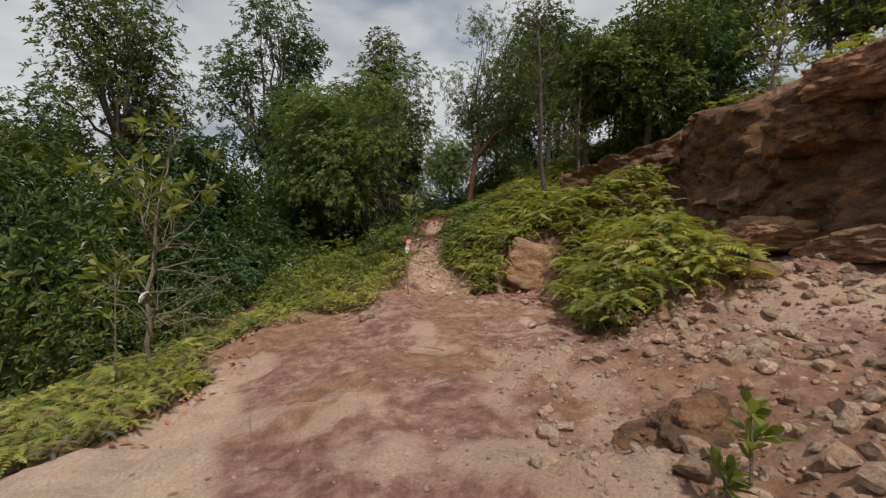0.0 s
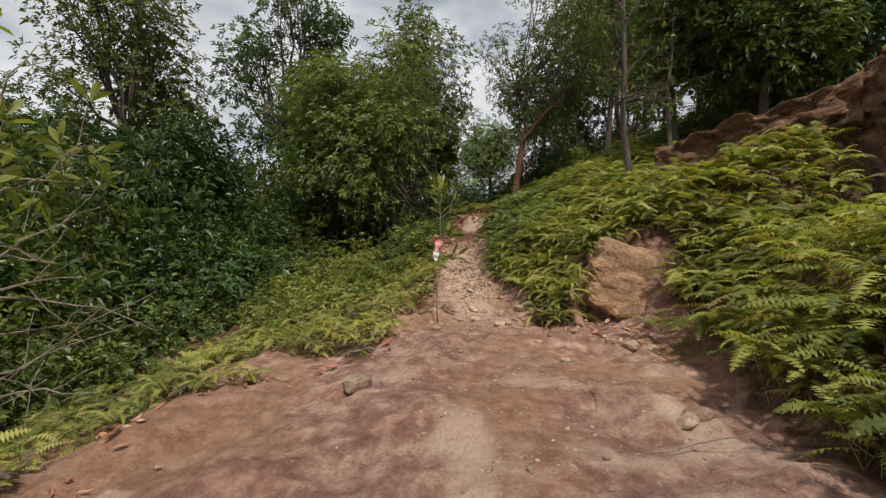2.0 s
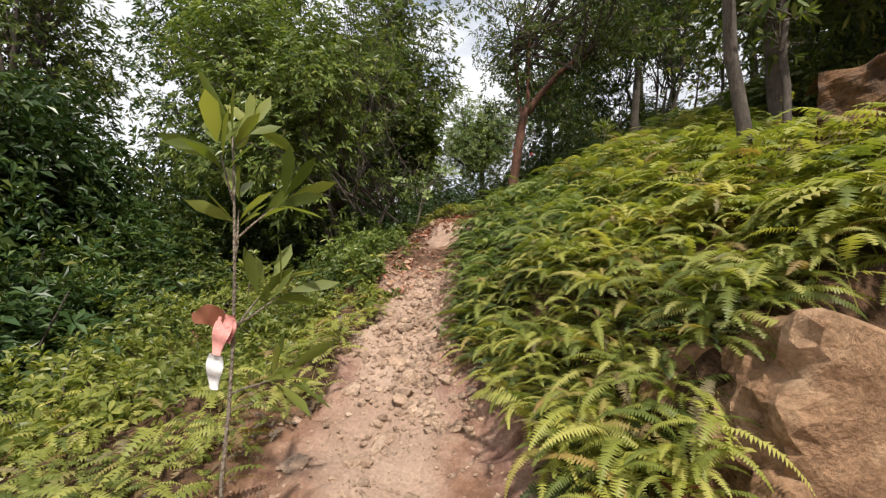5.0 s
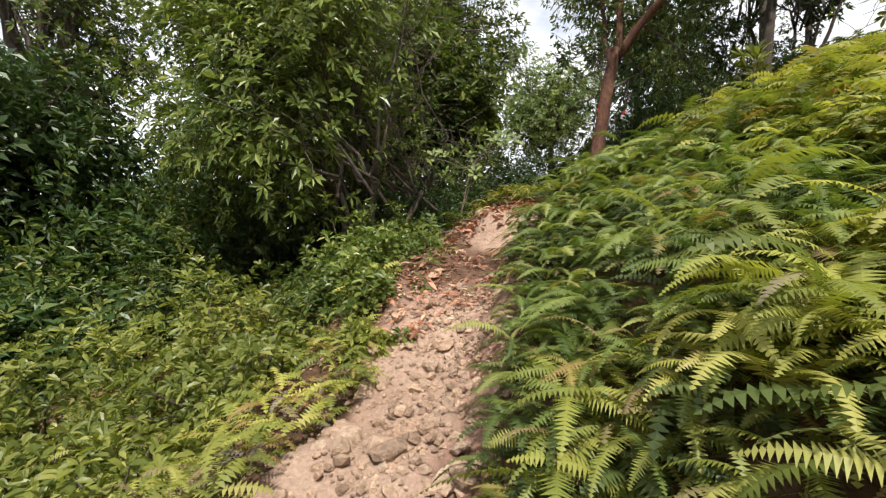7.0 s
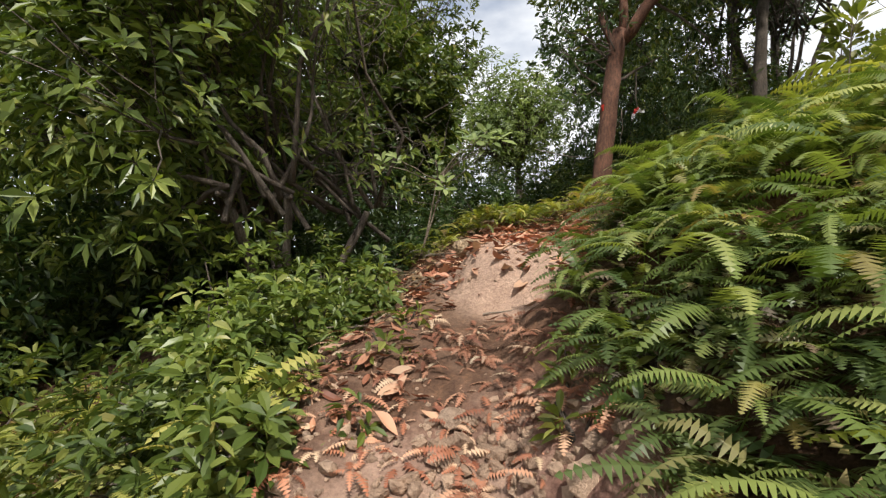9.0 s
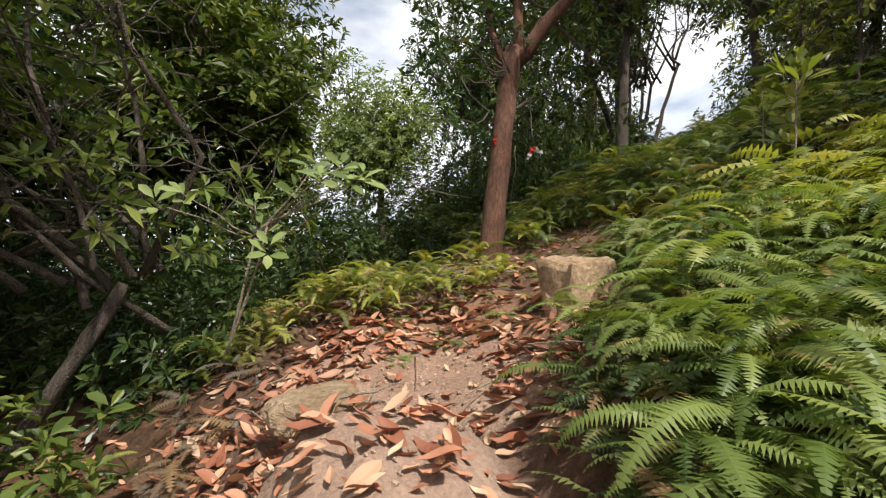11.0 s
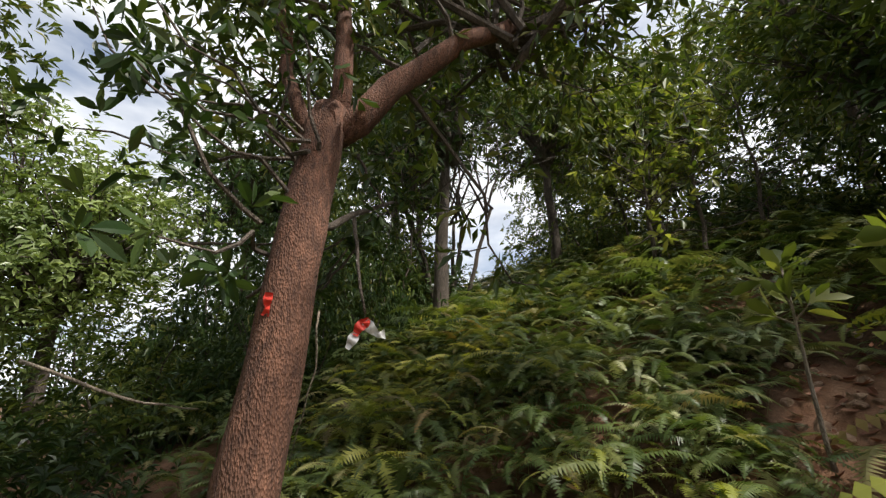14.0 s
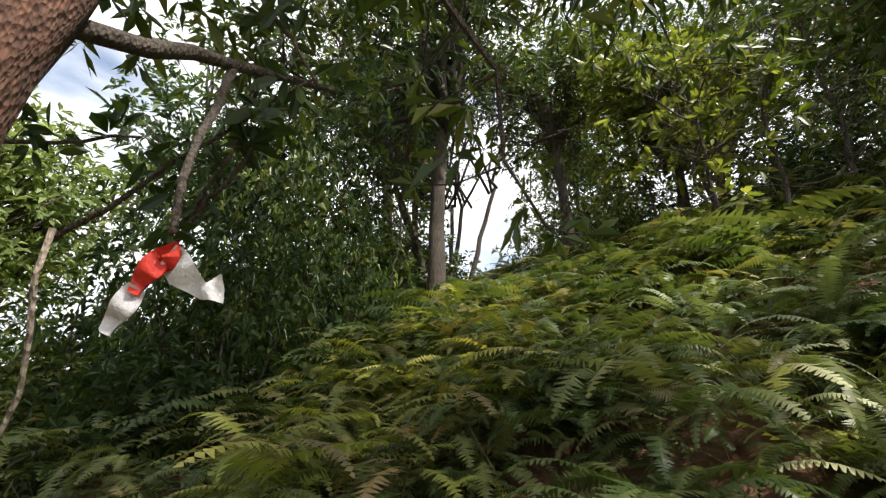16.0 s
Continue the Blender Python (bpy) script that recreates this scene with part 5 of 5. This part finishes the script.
for i in range(260):
    x, y = leaf_spot()
    s = 0.07 + 0.14 * rg.random() ** 1.4
    ob = new("fallen_leaf", DEAD_ME[i % 8])
    ob.matrix_basis = pose(x, y, ground_at(x, y) + 0.02 + 0.03 * rg.random(), rg.uniform(-35, 35), rg.uniform(-30, 30), rg.uniform(0, 360))
    ob.scale = (s, s, s)
    tagged(ob, "dry curled reddish-brown fallen leaf on the ground", "leaf", "fallen leaves")
spots = []
for i in range(1900):
    x, y = leaf_spot()
    if bool(trodden(np.array(x), np.array(y))) and i % 4:
        continue
    if i % 3 == 0:
        x, y = rg.uniform(-2.5, 3.5), rg.uniform(16.5, 21)
    spots.append((x, y, ground_at(x, y) + 0.015, rg.uniform(0.05, 0.13)))
for i in range(340):
    a, q = rr.uniform(0, 6.28), 0.55 + abs(rr.normal(0.4, 0.3))
    x, y = -0.05 + math.cos(a) * 0.85 * q, 17.75 + math.sin(a) * 0.95 * q
    spots.append((x, y, ground_at(x, y) + 0.02 + 0.03 * rr.random(), rr.uniform(0.09, 0.2)))
for i in range(560):
    x, y = (rr.uniform(-1.4, 2.0), rr.uniform(18.3, 20.6)) if i % 4 else (rr.normal(3.7, 0.5), rr.normal(18.35, 0.3))
    spots.append((x, y, ground_at(x, y) + 0.015, rr.uniform(0.05, 0.15)))
scatter("leaf_litter", "brown leaf litter lying on the ground", spots, DEAD, M_DEAD, "leaf litter")

# twigs on the ground
for i in range(60):
    y = rg.uniform(16.2, 19.5) if i % 4 else rg.uniform(3, 10)
    x = path_x(y) + rg.normal(0.2, 0.9)
    ln = bend(rg, (0, 0, 0), (rg.uniform(0.25, 0.7), 0, 0.02), 5, 0.1)
    ob = new("fallen_twig", from_arrays("fallen_twig", *tube(ln, np.linspace(0.007, 0.003, 5), 5), M_TWIG))
    ob.matrix_basis = pose(x, y, ground_at(x, y) + 0.03, 0, rg.uniform(-12, 12), rg.uniform(0, 360))
    tagged(ob, "thin dry twig lying on the ground", "twig", "fallen twigs")

# ---- ferns ----
rf = np.random.default_rng(201)
FRONDS = [from_arrays("frond", *frond(rf, 0.58 * rf.uniform(0.75, 1.2), 38, 0.05, rf.uniform(0.75, 1.35), rf.uniform(-1.45, -0.7)), M_FERN) for _ in range(8)]
FRONDS_SHADE = [from_arrays("frond", *frond(rf, 0.56 * rf.uniform(0.75, 1.2), 36, 0.048, rf.uniform(0.75, 1.35), rf.uniform(-1.45, -0.7)), M_FERN_SHADE) for _ in range(8)]
FRONDS_SUNLIT = [from_arrays("frond", *frond(rf, 0.56 * rf.uniform(0.8, 1.2), 36, 0.05, rf.uniform(0.7, 1.3), rf.uniform(-1.3, -0.6)), M_FERN_SUNLIT) for _ in range(8)]


FRONDS_MID = [from_arrays("frond", *frond(rf, 0.58 * rf.uniform(0.75, 1.2), 38, 0.05, rf.uniform(0.75, 1.35), rf.uniform(-1.45, -0.7)), M_FERN_MID) for _ in range(8)]
FERN_KINDS = ((FRONDS, "yellow-green fern with arching fronds on the bank"), (FRONDS_SHADE, "fern with arching fronds, deep green darkened for slope shade"), (FRONDS_SUNLIT, "pale silvery fern with arching fronds above bare clay, sunlight in its colour"), (FRONDS_MID, "fresh green fern with arching fronds beside the path"))


def fern(x, y, s, kind, per):
    z = ground_at(x, y)
    shapes, label = FERN_KINDS[int(kind)]
    root = thing("fern", label, "fern", pose(x, y, z - 0.03), "ferns")
    a0 = rf.uniform(0, 360)
    for i in range(per):
        q = s * rf.uniform(0.75, 1.15)
        ob = part("frond", shapes[rf.integers(8)], root)
        ob.matrix_basis = pose(0, 0, rf.uniform(0, 0.12), rf.normal(0, 16), rf.uniform(-22, 18), a0 + i * 360 / per + rf.uniform(-20, 20))
        ob.scale = (q, q * rf.uniform(0.9, 1.15), q)


def fern_field(count, xr, yr, ok):
    out = []
    while len(out) < count:
        n = 400
        x, y = rf.uniform(*xr, n), rf.uniform(*yr, n)
        keep = ok(x, y)
        out += list(zip(x[keep], y[keep]))
    return out[:count]


def close_by(x, y):
    u = x - path_x(y)
    return (fern_right(x, y) & (y > 9.0) & (y < 20.5) & (u < 2.9 + 0.8 * (y > 17.5))) & (np.hypot(x - 1.1, y - 17.7) > 0.4)


for x, y in fern_field(165, (-0.6, 4.8), (9, 20.5), close_by):
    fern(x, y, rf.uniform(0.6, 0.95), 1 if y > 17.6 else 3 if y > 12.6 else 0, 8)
for x, y in fern_field(30, (-4.0, -1.2), (3.2, 15.5), fern_left):
    fern(x, y, rf.uniform(0.4, 0.65), 0, 8)
for x, y in fern_field(22, (-2.2, 3.0), (18.0, 20.4), lambda x, y: ~trodden(x, y) & (np.hypot(x - 1.07, y - 19.8) > 0.3) & (np.hypot(x - 1.5, y - 18.9) > 0.6) & (np.hypot(x - 0.0, y - 18.1) > 1.0)):
    fern(x, y, rf.uniform(0.45, 0.75), 0, 7)
for x, y in fern_field(26, (-1.3, 1.0), (18.6, 19.8), lambda x, y: (np.hypot(x - 1.07, y - 19.8) > 0.25) & ~trodden(x, y)):
    fern(x, y, rf.uniform(0.5, 0.8), 0, 7)
for x, y in fern_field(24, (2.8, 4.9), (18.7, 20.2), lambda x, y: (np.hypot(x - 3.75, y - 18.35) > 0.5) & (y < 19.1 + 0.6 * (x - 2.6))):
    fern(x, y, rf.uniform(0.7, 1.0), 2, 8)
for x, y in fern_field(10, (1.6, 3.0), (17.3, 18.3), lambda x, y: (np.hypot(x - 3.5, y - 18.4) > 0.8) & (np.hypot(x - 1.1, y - 17.9) > 0.55) & ~trodden(x, y)):
    fern(x, y, rf.uniform(0.6, 0.9), 2, 8)


def spots_of(pts, lo, hi, lift=-0.03):
    p = np.array(pts)
    z = ground_z(p[:, 0], p[:, 1])
    return [(x, y, q + lift, rf.uniform(lo, hi)) for (x, y), q in zip(p, z)]


def fern_stuff(name, label, spots, mat, category="ferns", **kw):
    tagged(new(name, fern_mass(name, rf, spots, mat, **kw)), label, category, kind="stuff")


for name, label, mat, count, lo, hi in (("fern_thicket", "arching yellow-green ferns beside the path", M_FERN, 520, 9.6, 12.9), ("green_fern_thicket", "arching fresh green ferns beside the steep path", M_FERN_MID, 520, 12.5, 18.5)):
    near_bank = spots_of(fern_field(count, (-0.6, 3.6), (lo, hi), lambda x, y: close_by(x, y) & (x - path_x(y) < 2.9)), 0.75, 1.2)
    fern_stuff(name, label, near_bank, mat, size=0.36, per=6, pairs=28, stem=(0.04, 0.32), rise=(0.2, 1.1), fall=(-1.4, -0.6), wide=0.125)
carpet = spots_of(fern_field(520, (-0.4, 2.6), (9.8, 18.4), lambda x, y: close_by(x, y) & (x - path_x(y) < 1.9)), 0.7, 1.1)
fern_stuff("fern_carpet", "low young ferns at the foot of the bank", carpet, M_FERN_SHADE, size=0.32, per=6, pairs=16, stem=(0.01, 0.12), rise=(0.3, 1.1), fall=(-1.2, -0.4), wide=0.14)
floor_spots = spots_of(fern_field(60, (-1.6, 2.4), (18.6, 20.8), lambda x, y: ~trodden(x, y) & (np.hypot(x - 1.6, y - 19.1) > 0.65) & (np.hypot(x - 1.07, y - 19.8) > 0.25)), 0.6, 1.0)
fern_stuff("fern_floor", "low ferns round the foot of the leaning tree", floor_spots, M_FERN, size=0.46, per=6, pairs=20, fine=True, stem=(0.05, 0.25), rise=(0.4, 1.2), fall=(-1.2, -0.5), wide=0.12)
right = spots_of(fern_field(1650, (-0.3, 5.2), (5.0, 18.0), lambda x, y: fern_right(x, y) & (cliff_d(x, y) < 0.2) & ((y < 9.8) | (x - path_x(y) > 2.5))), 0.75, 1.25)
fern_stuff("fern_bank", "thick yellow-green ferns that cover the bank", right, M_FERN, size=0.42, per=6)
left = spots_of(fern_field(1700, (-7.0, -0.9), (3.0, 17.5), fern_left), 0.5, 0.95)
fern_stuff("fern_verge", "low yellow-green ferns along the path edge", left, M_FERN, size=0.36, stem=(0.1, 0.36))
dry = spots_of(fern_field(300, (-4.5, 3.5), (3.0, 17.4), lambda x, y: (fern_left(x, y) & ~fern_left(x + 0.45, y)) | (fern_right(x, y) & ~fern_right(x - 0.4, y))), 0.4, 0.7)
fern_stuff("dry_ferns", "grey withered ferns at the edge of the clay", dry, M_FERN_DRY, "dry ferns", size=0.34, stem=(0.05, 0.25))
rim = spots_of(fern_field(130, (-1.5, 2.1), (16.9, 19.6), lambda x, y: (np.hypot((x + 0.1) / 0.75, (y - 17.7) / 0.95) > 1.0) & ~trodden(x - 0.25, y) & ~trodden(x + 0.25, y) & (np.hypot(x - 1.6, y - 19.1) > 0.8)), 0.4, 0.75, -0.02)
fern_stuff("dry_rim_ferns", "brittle grey-brown ferns round the bare knoll", rim, M_FERN_DRY, "dry ferns", size=0.34, pairs=14, stem=(0.02, 0.2))
lip = spots_of(fern_field(150, (-1.5, 0.1), (14.5, 16.4), lambda x, y: (x < -0.75 + 0.2 * (y - 14.5)) | (y > 14.9) & (np.hypot(x + 0.32, y - 16.9) > 0.62)), 0.3, 0.55, -0.02)
fern_stuff("dry_lip_ferns", "rusty withered ferns on the lip of the path", lip, M_DEAD, "dry ferns", size=0.34, stem=(0.02, 0.16))
# shade on the upper slope is painted by the darker fern colour
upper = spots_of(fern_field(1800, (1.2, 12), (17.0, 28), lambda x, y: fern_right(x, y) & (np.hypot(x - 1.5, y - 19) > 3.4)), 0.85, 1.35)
fern_stuff("fern_slope", "dense ferns on the upper slope, coloured deep green for shade", upper, M_FERN_SHADE, size=0.46, per=6, pairs=13, stem=(0.12, 0.5))
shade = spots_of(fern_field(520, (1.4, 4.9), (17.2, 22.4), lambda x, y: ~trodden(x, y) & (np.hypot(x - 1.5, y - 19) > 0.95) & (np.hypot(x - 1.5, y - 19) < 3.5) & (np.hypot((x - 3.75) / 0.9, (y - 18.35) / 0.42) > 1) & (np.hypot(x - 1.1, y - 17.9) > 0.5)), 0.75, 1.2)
fern_stuff("shaded_ferns", "hanging ferns beside the leaning tree, coloured darker for shade", shade, M_FERN_SHADE, size=0.34, per=6, pairs=26, stem=(0.06, 0.4), rise=(0.2, 1.0), fall=(-1.4, -0.6), wide=0.15)
trail = spots_of(fern_field(170, (-0.3, 2.0), (18.1, 19.7), lambda x, y: np.hypot(x - 1.07, y - 19.8) > 0.2), 0.5, 0.8, -0.02)
fern_stuff("trail_ferns", "small low ferns over the trodden ground", trail, M_FERN_MID, size=0.2, per=6, pairs=14, stem=(0.005, 0.04), rise=(0.2, 0.7), fall=(-0.9, -0.3), wide=0.18)
# strip that the sun reaches, painted with the lighter fern colour
crest = spots_of(fern_field(330, (1.8, 9), (20.3, 26), lambda x, y: np.abs(x - 2.6 - (y - 20.6) * 0.85) < 0.8), 0.7, 1.1)
fern_stuff("fern_crest", "yellow ferns along the slope, sunlight put into the colour", crest, M_FERN, size=0.42, per=6, pairs=20, stem=(0.15, 0.5), wide=0.15)
top = spots_of(fern_field(320, (3.6, 11), (4, 14.5), lambda x, y: cliff_d(x, y) > 0.45), 0.6, 1.0)
fern_stuff("fern_top", "ferns and grass on top of the clay bank", top, M_FERN, size=0.45)
